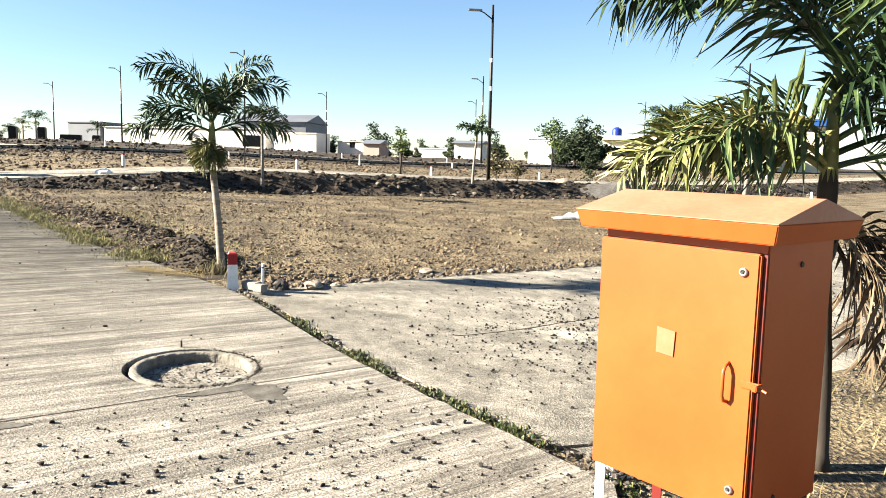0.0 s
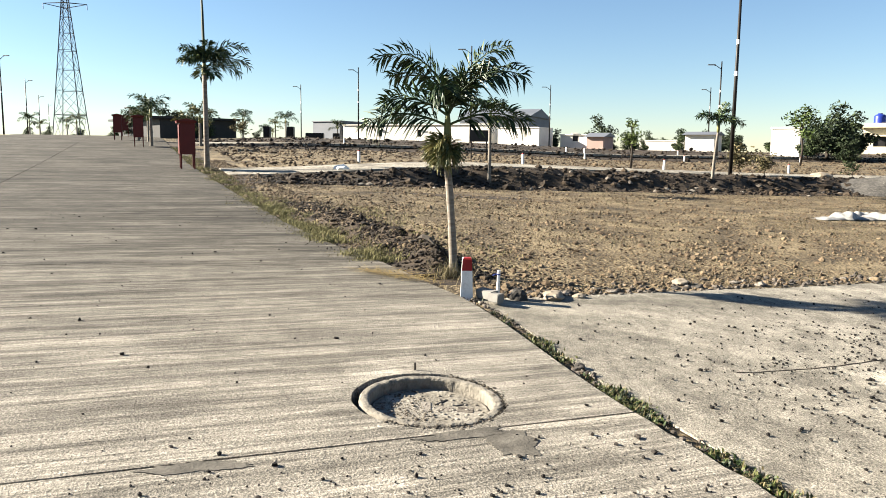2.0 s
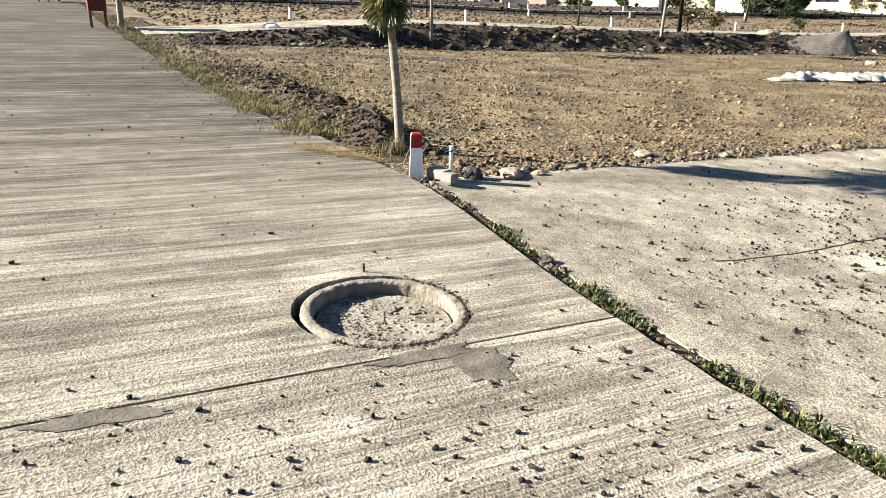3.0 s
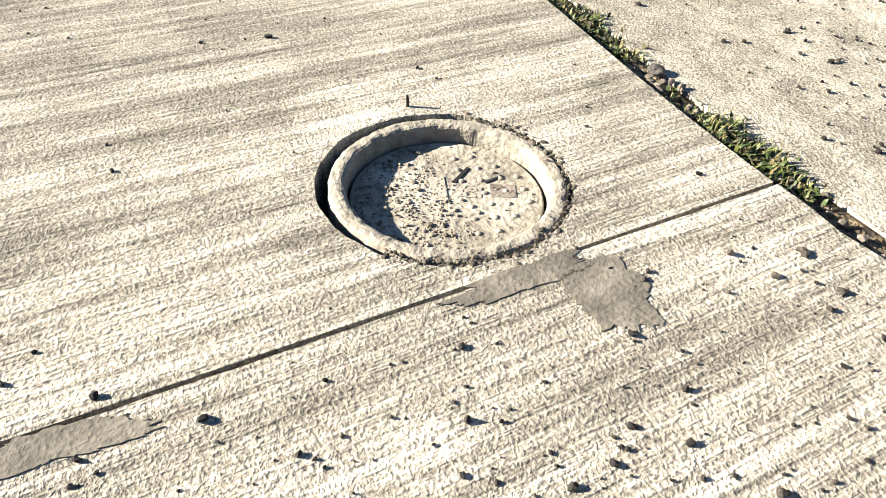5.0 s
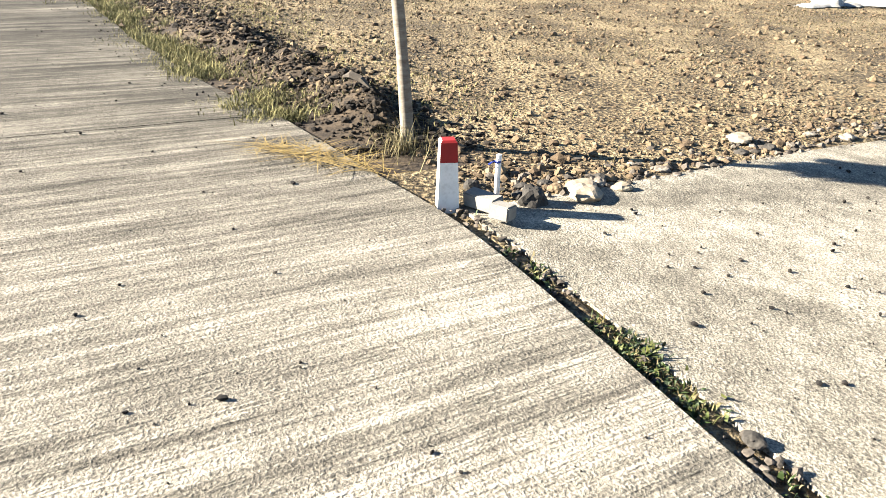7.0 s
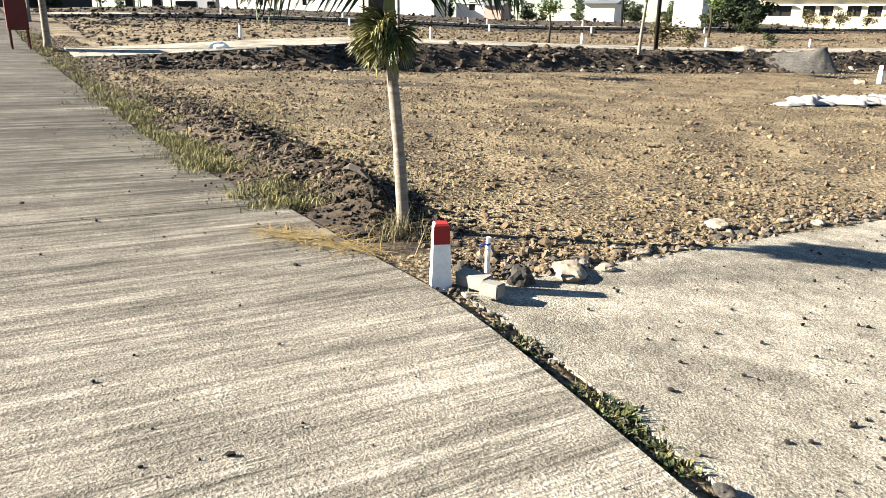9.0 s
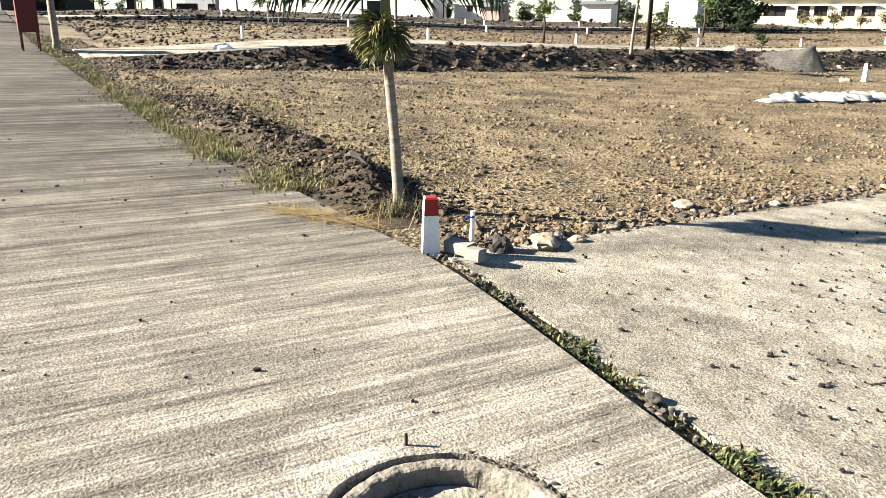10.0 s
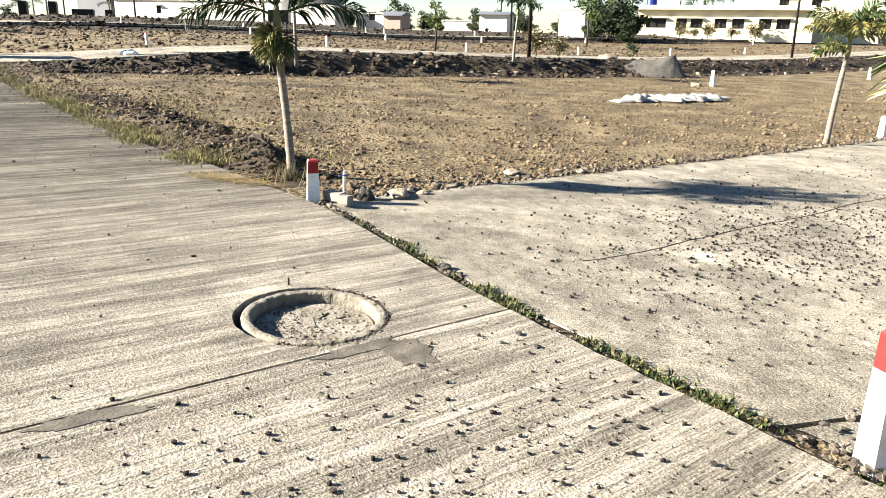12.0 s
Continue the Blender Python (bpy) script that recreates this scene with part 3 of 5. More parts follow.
    for lz in (Z1 - 0.085, Z0 + 0.095):
        bm = bmesh.new()
        rr = lathe(bm, [(0.013, 0), (0.013, 0.006), (0.011, 0.008), (0.007, 0.008), (0.006, 0.005), (0.0005, 0.005)], 20)
        bmesh.ops.transform(bm, matrix=pose(W - 0.058, -0.012, lz, 90), verts=bm.verts)
        lock = smooth(part("lock", bm, M_GALV, door, "round chrome quarter-turn lock"))
        bm = bmesh.new()
        box(bm, -0.002, 0.002, -0.0195, -0.0165, -0.006, 0.006, 0, pose(W - 0.058, 0, lz, 0, 20, 0))
        part("slot", bm, M_DARK, lock)
    zc = Z0 + 0.41
    bm = bmesh.new()
    hx = W - 0.085
    rod(bm, [(hx, -0.010, zc + 0.058), (hx, -0.030, zc + 0.052), (hx, -0.040, zc + 0.035), (hx, -0.040, zc - 0.035), (hx, -0.030, zc - 0.052), (hx, -0.010, zc - 0.058)], 0.0055, 8)
    smooth(part("handle", bm, paint, door, "bent rod pull handle painted orange"))
    bm = bmesh.new()
    box(bm, W - 0.045, W + 0.012, -0.018, -0.0125, zc - 0.004, zc + 0.018, 0.002)
    box(bm, W - 0.004, W + 0.012, -0.030, 0.006, zc - 0.004, zc + 0.014, 0.002)
    rod(bm, [(W + 0.010, -0.01, zc + 0.004), (W + 0.035, -0.014, zc - 0.002)], 0.004)
    part("hasp", bm, paint, door, "small orange padlock hasp")
    bm = bmesh.new()
    pts = [(-0.032, -0.04), (0.03, -0.044), (0.034, 0.036), (-0.032, 0.042)]
    f = bm.faces.new([bm.verts.new((x - 0.015, -0.0165, zc + z + 0.078)) for x, z in pts])
    made = bmesh.ops.extrude_face_region(bm, geom=[f])["geom"]
    bmesh.ops.translate(bm, verts=[v for v in made if isinstance(v, bmesh.types.BMVert)], vec=(0, 0.003, 0))
    bmesh.ops.recalc_face_normals(bm, faces=bm.faces)
    part("sticker", bm, M_STICK, door, "faded pale paper sticker")
    for hx, hz in ((0.13, 0.055), (0.20, 0.75)):
        bm = bmesh.new()
        lathe(bm, [(0.009, 0), (0.008, 0.004), (0.0005, 0.004)], 14)
        bmesh.ops.transform(bm, matrix=pose(W, hx, Z0 + hz, 0, 90, 0), verts=bm.verts)
        part("bolt", bm, M_STEEL, p)
    bm = bmesh.new()
    for k in range(3):
        rod(bm, [(-0.03 + 0.05 * k, 0.2, -0.05), (-0.04 + 0.04 * k, 0.2, 0.2), (-0.02 + 0.03 * k, 0.18, Z0 + 0.01)], 0.014)
    part("cable", bm, M_STEEL, p, "black armoured cables below the body")
    return p


M_STICK = surface("faded_paper", [(0.56, 0.16, 0.065), (0.6, 0.2, 0.1)], 20, 5, 0.8, 0.1, 90, keep=0.52)
BOXX, BOXY = 0.732, 2.342
make_pillar("feeder_pillar", pose(BOXX, BOXY, land(BOXX, BOXY) - 0.01, 0, 0, -55.7), M_ORANGE, M_ROOFP, "orange steel feeder pillar on angle legs with gabled roof", legs=0.40)


# ---- marker posts ----
def make_marker(m, label, h=0.315, red=0.10, group="boundary marker posts", w=0.054, wt=0.042, side=False):
    p = thing("marker_post", m, label, "marker post", group)

    def prism(z0, z1, cap, white=False):
        bm = bmesh.new()
        k0, k1 = w + (wt - w) * z0 / h, w + (wt - w) * z1 / h
        vs = [bm.verts.new((x * k, y * k, z)) for k, z in ((k0, z0), (k1, z1)) for x, y in ((-1, -1), (1, -1), (1, 1), (-1, 1))]
        for f in ((3, 2, 1, 0), (0, 1, 5, 4), (1, 2, 6, 5), (2, 3, 7, 6), (3, 0, 4, 7)):
            bm.faces.new([vs[i] for i in f])
        if cap:
            top = [bm.verts.new((x * k1 * 0.8, y * k1 * 0.8, z1 + 0.012)) for x, y in ((-1, -1), (1, -1), (1, 1), (-1, 1))]
            for i in range(4):
                bm.faces.new((vs[4 + i], vs[4 + (i + 1) % 4], top[(i + 1) % 4], top[i]))
            bm.faces.new(top)
        else:
            bm.faces.new(vs[4:])
        if white:
            for f in bm.faces:
                f.normal_update()
                f.material_index = 1 if side and f.normal.x < -0.5 else 0
        return bm
    part("shaft", prism(-0.12, h - red, False), M_WHITE, p, "white painted concrete shaft")
    part("top", prism(h - red, h, True, True), [M_RED, M_WHITE], p, "top painted red, one side left white" if side else "top painted red")
    return p


def on_land(x, y, rz=0, dz=0.0, tilt=0.0):
    return pose(x, y, land(x, y) + dz, tilt, tilt * 0.6, rz)


make_marker(on_land(-1.66, 7.36, 12), "white concrete marker post with red top at the road corner", side=True)
make_marker(on_land(0.935, 3.44, 12, 0.03), "white concrete marker post with red top beside the side road", 0.49, 0.14, w=0.052, wt=0.042)


# ---- palms ----
def frond_bm(length, elev, droop, leaf, rng, n=34, width=0.026, gap=0.12, twist=35):
    """One feather frond in the x-z plane: arching rib and two ranks of folded leaflets."""
    bm = bmesh.new()
    pts, p, ang = [], Vector((0, 0, 0)), radians(elev)
    steps = 14
    for i in range(steps + 1):
        pts.append(p.copy())
        p = p + Vector((math.cos(ang), 0, math.sin(ang))) * length / steps
        ang -= radians(droop) / steps * (0.5 + 1.1 * i / steps)
    tube(bm, pts, [0.016 * (1 - 0.85 * i / steps) * (leaf / 0.3) ** 0.5 for i in range(steps + 1)], 5)
    for k in range(n):
        f = gap + (1 - gap) * (k + rng.uniform(-0.3, 0.3)) / n
        f = min(0.995, max(0.05, f))
        i = min(steps - 1, int(f * steps))
        o = pts[i].lerp(pts[i + 1], f * steps - i)
        along = (pts[i + 1] - pts[i]).normalized()
        size = leaf * (0.55 + 0.6 * math.sin(math.pi * min(1, f * 0.9 + 0.12))) * rng.uniform(0.85, 1.1)
        for side in (-1, 1):
            up = along.cross(Vector((0, side, 0))).normalized() * side * -1
            if up.z < 0:
                up = -up
            d = (along * rng.uniform(0.55, 0.9) + Vector((0, side, 0)) * rng.uniform(0.5, 0.9) + up * math.sin(radians(rng.uniform(-twist, twist + 20)))).normalized()
            wdir = d.cross(up).normalized() * width * rng.uniform(0.8, 1.2)
            tip = o + d * size + Vector((0, 0, -size * rng.uniform(0.15, 0.45)))
            mid = o + d * size * 0.5 + Vector((0, 0, -size * 0.04))
            fold = up * width * 0.35
            v = [bm.verts.new(c) for c in (o, mid + wdir * 0.5 + fold, mid - wdir * 0.5 + fold, mid, tip)]
            bm.faces.new((v[0], v[1], v[3]))
            bm.faces.new((v[0], v[3], v[2]))
            bm.faces.new((v[3], v[1], v[4]))
            bm.faces.new((v[3], v[4], v[2]))
    return bm


def make_palm(m, label, trunk, r0, r1, shaft, fronds, leaf, seed, lean=(0, 0), group="young palms", n=34, width=0.026, dead=0, young=0, sides=10, bark=None, twist=35):
    rng = random.Random(seed)
    p = thing("palm_tree", m, label, "palm tree", group)
    bm = bmesh.new()
    steps = 12
    pts = [(lean[0] * (i / steps) ** 1.5, lean[1] * (i / steps) ** 1.5, -0.06 + (trunk + 0.06) * i / steps) for i in range(steps + 1)]
    tube(bm, pts, [r0 * (1.25 if i == 0 else 1) + (r1 - r0) * i / steps + rng.uniform(-0.0025, 0.0025) for i in range(steps + 1)], sides)
    smooth(part("trunk", bm, bark or M_TRUNK, p))
    top = Vector(pts[-1])
    bm = bmesh.new()
    tall = shaft * max([1.0] + [f[5] for f in fronds if len(f) > 5])
    tube(bm, [top, top + Vector((0, 0, shaft * 0.4)), top + Vector((0, 0, shaft * 0.8)), top + Vector((0, 0, tall))], [r1 * 1.15, r1 * 1.3, r1 * 0.9, r1 * 0.45], sides)
    smooth(part("crownshaft", bm, M_SHAFT, p, "yellow-green crownshaft"))
    for az, elev, length, droop, kind, *at in fronds:
        bm = frond_bm(length, elev, droop, leaf * (0.75 if kind else 1), rng, n, width, twist=twist)
        bmesh.ops.transform(bm, matrix=Matrix.Translation(top + Vector((0, 0, shaft * (at[0] if at else 0.9 if elev > 20 else 0.35)))) @ Matrix.Rotation(radians(az), 4, 'Z') @ Matrix.Rotation(radians(rng.uniform(-25, 25)), 4, 'X'), verts=bm.verts)
        part("frond", bm, (M_LEAF, M_LEAFY, M_DRYLEAF)[kind], p, ("", "yellowing frond", "dead brown frond")[kind])
    return p


PX, PY = -1.995, 8.37
make_palm(on_land(PX, PY), "young green palm with slender pale trunk beside the road corner", 1.12, 0.042, 0.034, 0.5,
          [(178, 80, 1.2, 118, 0), (166, 68, 1.0, 100, 0), (182, 26, 0.92, 72, 0, 0.7), (200, 40, 0.7, 80, 0), (12, 76, 0.95, 72, 0), (-8, 60, 1.0, 95, 0), (4, 26, 0.85, 66, 0, 0.7), (-70, 60, 0.65, 90, 0), (95, 62, 0.75, 90, 0), (60, 74, 0.8, 85, 0),
           (150, -5, 0.2, 70, 1), (-110, 20, 0.22, 80, 1), (-60, -10, 0.2, 60, 1), (200, -25, 0.2, 50, 1), (-90, -35, 0.2, 40, 1)], 0.25, 5, (-0.08, 0.0), n=54, width=0.030, twist=70)


# ---- loose ground cover ----
ICO_V = np.array([(v[0], v[1], v[2]) for v in [(0, 0, -1), (0.724, -0.526, -0.447), (-0.276, -0.851, -0.447), (-0.894, 0, -0.447), (-0.276, 0.851, -0.447), (0.724, 0.526, -0.447),
                  (0.276, -0.851, 0.447), (-0.724, -0.526, 0.447), (-0.724, 0.526, 0.447), (0.276, 0.851, 0.447), (0.894, 0, 0.447), (0, 0, 1)]])
ICO_F = [(0, 1, 2), (1, 0, 5), (0, 2, 3), (0, 3, 4), (0, 4, 5), (1, 5, 10), (2, 1, 6), (3, 2, 7), (4, 3, 8), (5, 4, 9), (1, 10, 6), (2, 6, 7), (3, 7, 8), (4, 8, 9), (5, 9, 10), (6, 10, 11), (7, 6, 11), (8, 7, 11), (9, 8, 11), (10, 9, 11)]


def stuff(name, verts, faces, material, label, category):
    me = bpy.data.meshes.new(name)
    me.from_pydata(verts, [], faces)
    me.materials.append(material)
    return tagged(new(name, me), label, category, kind="stuff")


def scatter_stones(name, spots, material, label, category, seed, flat=0.7, sink=0.3):
    """spots: (x, y, z, size). Each stone an uneven lump of its own."""
    rng = np.random.RandomState(seed)
    V, Fs = [], []
    base = np.array(ICO_F)
    for k, (x, y, z, s) in enumerate(spots):
        q = ICO_V * rng.uniform(0.62, 1.3, (12, 1)) * rng.uniform(0.7, 1.3, (1, 3))
        t = rng.uniform(0, 6.283)
        c, n = math.cos(t), math.sin(t)
        q = q @ np.array([(c, n, 0), (-n, c, 0), (0, 0, flat)]) * s
        V.append(q + np.array((x, y, z + s * flat * (1 - 2 * sink) * 0.8)))
        Fs.append(base + 12 * k)
    return stuff(name, np.concatenate(V).tolist(), np.concatenate(Fs).tolist(), material, label, category)


def scatter_blades(name, roots, material, label, category, seed, lean=0.6, width=0.006, flop=0.3, least=0.1):
    """roots: (x, y, z, length). Bent two-segment blades."""
    rng = np.random.RandomState(seed)
    V, Fs = [], []
    for k, (x, y, z, h) in enumerate(roots):
        t, l = rng.uniform(0, 6.283), rng.uniform(least, lean)
        d = np.array((math.cos(t) * l, math.sin(t) * l, math.sqrt(max(0.003, 1 - l * l))))
        s = np.array((-math.sin(t + rng.uniform(-1, 1)), math.cos(t), 0)) * width * rng.uniform(0.6, 1.4)
        o = np.array((x, y, z))
        m = o + d * h * 0.55
        e = m + (d + np.array((d[0], d[1], -flop * 2 * rng.rand()))) * h * 0.4
        V += [o - s * 0.5, o + s * 0.5, m + s * 0.4, m - s * 0.4, e]
        Fs += [(5 * k, 5 * k + 1, 5 * k + 2, 5 * k + 3), (5 * k + 3, 5 * k + 2, 5 * k + 4)]
    return stuff(name, [tuple(v) for v in V], Fs, material, label, category)


rng = random.Random(21)


def spot(a, b, s, dz=0.0, road=False):
    x, y = to_xy(a, b)
    return (x, y, (land(x, y) if road else soil(x, y)) + dz, s)


def make_cover():
    # clods over the tilled plot, closer together towards the road
    pts = []
    for k in range(62000):
        a = 0.05 + 13.5 * rng.random() ** 1.5
        b = 0.3 + 26 * rng.random() ** 1.3
        if noise.noise((a * 0.6, b * 0.6, 3)) < rng.uniform(-0.7, 0.5):
            continue
        pts.append(spot(a, b, min(0.05, 0.006 + 0.0075 * rng.expovariate(1.0))))
    for k in range(7000):
        a = rng.uniform(2, 22)
        b = edge(a) + 0.05 + 1.3 * rng.random()
        pts.append(spot(a, b, min(0.05, 0.006 + 0.009 * rng.expovariate(1.0))))
    for k in range(60):
        pts.append(spot(rng.uniform(0.5, 13), rng.uniform(0.5, 22), rng.uniform(0.035, 0.07)))
    scatter_stones("earth_clods", pts, M_CLOD, "brown clods of dry earth over the tilled plot", "earth clods", 1)
    # the stony heap along the main road and its rubble
    pts = []
    for k in range(10500):
        a = 0.9 + 7.5 * rng.random() ** 1.2
        b = rng.gauss(0.42, 0.24) - 0.03 * max(0, a - 3)
        if b < edge(a) + 0.05:
            continue
        pts.append(spot(a, b, min(0.05, 0.004 + 0.0075 * rng.expovariate(1.0))))
    scatter_stones("earth_heap_rubble", pts, M_SHADE_EARTH, "stony clods heaped along the road edge, dark colour includes shade", "rubble", 2)
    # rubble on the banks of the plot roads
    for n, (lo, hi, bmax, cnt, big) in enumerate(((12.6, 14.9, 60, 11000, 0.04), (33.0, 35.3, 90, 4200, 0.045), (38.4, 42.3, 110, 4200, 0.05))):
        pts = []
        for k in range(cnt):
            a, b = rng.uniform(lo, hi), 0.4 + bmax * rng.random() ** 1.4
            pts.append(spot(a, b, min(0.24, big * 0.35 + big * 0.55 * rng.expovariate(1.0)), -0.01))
        scatter_stones("bank_rubble", pts, M_SHADE_EARTH, "earth clods and rubble on the bank, dark colour includes their shade", "rubble", 3 + n)
    pts = [spot(rng.uniform(12.4, 14.5), 0.5 + 40 * rng.random(), rng.uniform(0.04, 0.12)) for k in range(110)]
    scatter_stones("bank_stones", pts, M_STONE, "pale stones showing in the bank", "stones", 9)
    pts = [spot(rng.uniform(17.8, 33), 0.6 + 60 * rng.random() ** 1.3, min(0.14, 0.02 + 0.02 * rng.expovariate(1.0))) for k in range(6500)]
    scatter_stones("far_plot_clods", pts, M_CLOD, "dry clods over the next plot", "earth clods", 10)
    # grit and small stones lying on the concrete
    pts = []
    for k in range(2600):
        a, b = rng.gauss(-2.8, 0.75), rng.gauss(2.7, 1.35)
        if -4.3 < a < -0.6 and b > 0.15:
            pts.append(spot(a, b, min(0.013, 0.0035 + 0.0032 * rng.expovariate(1.0)), -0.033, True))
    for k in range(600):
        a, b = rng.gauss(-2.6, 0.9), rng.gauss(5.0, 1.8)
        if -4.3 < a < -0.5 and b > 0.3:
            pts.append(spot(a, b, min(0.013, 0.0035 + 0.0035 * rng.expovariate(1.0)), -0.033, True))
    for k in range(420):
        a, b = rng.uniform(-4.3, -0.3), rng.uniform(0.3, 9)
        pts.append(spot(a, b, rng.uniform(0.005, 0.012), -0.033, True))
    for k in range(1400):
        a, b = rng.gauss(-4.0, 0.8), rng.gauss(-1.5, 1.2)
        if a < -2.85 and -5 < b < -0.35:
            pts.append(spot(a, b, min(0.013, 0.003 + 0.0031 * rng.expovariate(1.0)), 0, True))
    for k in range(520):
        a, b = rng.uniform(-7, 6), rng.uniform(-5.5, -0.3)
        if math.hypot(a - HA, b - HB) > 0.45:
            pts.append(spot(a, b, min(0.014, 0.003 + 0.0033 * rng.expovariate(1.0)), 0, True))
    for k in range(110):
        a = rng.uniform(0.6, 9)
        b = edge(a) - 0.02 - abs(rng.gauss(0, 0.22))
        pts.append(spot(a, b, rng.uniform(0.003, 0.010), 0, True))
    scatter_stones("road_grit", pts, M_PEBBLE, "scattered small stones lying on the concrete", "gravel", 12, 0.8, 0.1)
    # crumbs of grit in the joint and the edge of the plot
    pts = [spot(q, edge(q) + rng.uniform(0.01, 0.16), rng.uniform(0.004, 0.02)) for q in [rng.uniform(-6.5, 0.1) for k in range(380)]]
    pts += [spot(abs(rng.gauss(0, 0.22)) - 0.05, 0.2 + 14 * rng.random(), rng.uniform(0.008, 0.035)) for k in range(900)]
    fa, fb = to_ab(0.935, 3.44)
    pts += [spot(fa + rng.gauss(0, 0.09), fb + rng.gauss(0, 0.09), rng.uniform(0.006, 0.02), 0.03) for k in range(160)]
    pts += [spot(-4.38 - abs(rng.gauss(0, 0.35)), -0.2 + 6 * rng.random(), rng.uniform(0.006, 0.022)) for k in range(260)]
    scatter_stones("edge_crumbs", pts, M_STONE, "crumbled earth and stones along the slab edges", "gravel", 14)
    # grass
    pts = []
    for k in range(3200):
        a = 1.8 + 30 * rng.random() ** 1.9
        b = edge(a) + 0.10 + 0.16 * rng.gauss(0, 1) + 0.22 * sm(a, 4.5, 8) * rng.random()
        clump = noise.noise((a * 1.3, b * 1.5, 1)) + 0.5 * math.exp(-((a - 4.3) / 0.7) ** 2) + 0.4 * math.exp(-((a - 7) / 1.6) ** 2)
        if clump < rng.uniform(-0.35, 0.5):
            continue
        h = rng.uniform(0.04, 0.15)
        for j in range(24):
            pts.append(spot(a + rng.gauss(0, 0.05), b + rng.gauss(0, 0.05), h * rng.uniform(0.5, 1.2), -0.01))
    for k in range(260):
        # thin tufts on the plot's side of the ridge
        a, b = rng.uniform(1.4, 7.5), rng.gauss(1.0, 0.4)
        for j in range(10):
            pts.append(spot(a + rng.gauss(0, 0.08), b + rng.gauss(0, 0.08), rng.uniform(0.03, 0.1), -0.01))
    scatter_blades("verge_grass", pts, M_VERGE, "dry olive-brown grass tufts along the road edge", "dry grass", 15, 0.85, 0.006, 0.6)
    pts = []
    for k in range(60000):
        a, b = 0.1 + 14 * rng.random() ** 1.2, 0.3 + 26 * rng.random() ** 1.2
        if noise.noise((a * 0.35, b * 0.35, 8)) < rng.uniform(-0.5, 0.5):
            continue
        pts.append(spot(a, b, rng.uniform(0.02, 0.07), -0.005))
    scatter_blades("field_stubble", pts, M_STRAW, "short dry stubble on the brown plot", "dry grass", 16, 0.95, 0.008, 0.5)
    pts = []
    for k in range(330):
        a, b = rng.uniform(-9, -4.6), rng.uniform(0.2, 9)
        for j in range(20):
            pts.append(spot(a + rng.gauss(0, 0.12), b + rng.gauss(0, 0.12), rng.uniform(0.05, 0.2), -0.01))
    scatter_blades("dry_grass_patch", pts, M_STRAW, "matted dry grass behind the feeder pillar", "dry grass", 17, 0.9, 0.006)
    # weeds in the joint between the two roads
    pts, dry = [], []
    for k in range(9500):
        a = rng.uniform(-6.2, -0.05)
        d = -0.12 + 0.5 * noise.noise((a * 6, 3, 6)) + noise.noise((a * 1.7, 2, 6)) + 0.75 * math.exp(-((a + 2.5) / 0.35) ** 2) + 0.6 * math.exp(-((a + 3.9) / 0.5) ** 2) - 0.9 * math.exp(-((a + 3.05) / 0.18) ** 2)
        if d < rng.uniform(-0.4, 0.65):
            continue
        b = edge(a) + 0.085 + rng.gauss(0, 0.038 + 0.018 * max(0, d))
        (dry if rng.random() < 0.42 else pts).append(spot(a, b, rng.uniform(0.018, 0.045) * (1 + 0.6 * max(0, d)), -0.005))
    scatter_blades("joint_weeds", pts, M_WEED, "small green weeds growing in the road joint", "weeds", 18, 0.85, 0.0135, 0.4)
    scatter_blades("joint_dry_weeds", dry, M_STRAW, "dry weed stalks in the road joint", "weeds", 19, 0.9, 0.008, 0.5)
    # loose straw by the palm's foot
    pts = []
    for k in range(260):
        f = rng.random()
        a, b = 1.25 - 0.7 * f + rng.gauss(0, 0.04), -0.57 + 0.5 * f + rng.gauss(0, 0.04)
        pts.append(spot(a, b, rng.uniform(0.1, 0.3), 0.012, True))
    scatter_blades("loose_straw", pts, M_LSTRAW, "loose yellow straw lying on the road edge", "straw", 20, 0.999, 0.005, 0.06, 0.985)
    pts = []
    for k in range(260):
        t, r = rng.uniform(0, 6.28), abs(rng.gauss(0, 0.16))
        x, y = PX + r * math.cos(t), PY - 0.15 + r * math.sin(t)
        pts.append((x, y, soil(x, y) - 0.01, rng.uniform(0.08, 0.32)))
    scatter_blades("palm_foot_grass", pts, M_STRAW, "tall dry grass round the palm's foot", "dry grass", 22, 0.8, 0.004, 0.5)


M_LSTRAW = surface("yellow_straw", [(0.3, 0.2, 0.06), (0.55, 0.4, 0.14)], 5, 3, 0.9, 0.0, 30, ran=0.3)
make_cover()


# ---- stones, blocks and stakes at the road corner ----
def one_rock(x, y, size, seed, material, label, flat=0.7, lift=0.3):
    bm = bmesh.new()
    r = random.Random(seed)
    rock_mesh(bm, (0, 0, 0), size, r, 3, flat)
    for v in bm.verts:
        v.co += v.co.normalized() * size * 0.10 * noise.noise(v.co / size * 3 + Vector((seed, 0, 0)))
    solid("rock", bm, material, pose(x, y, soil(x, y) + size * flat * lift), label, "rock", "loose rocks")


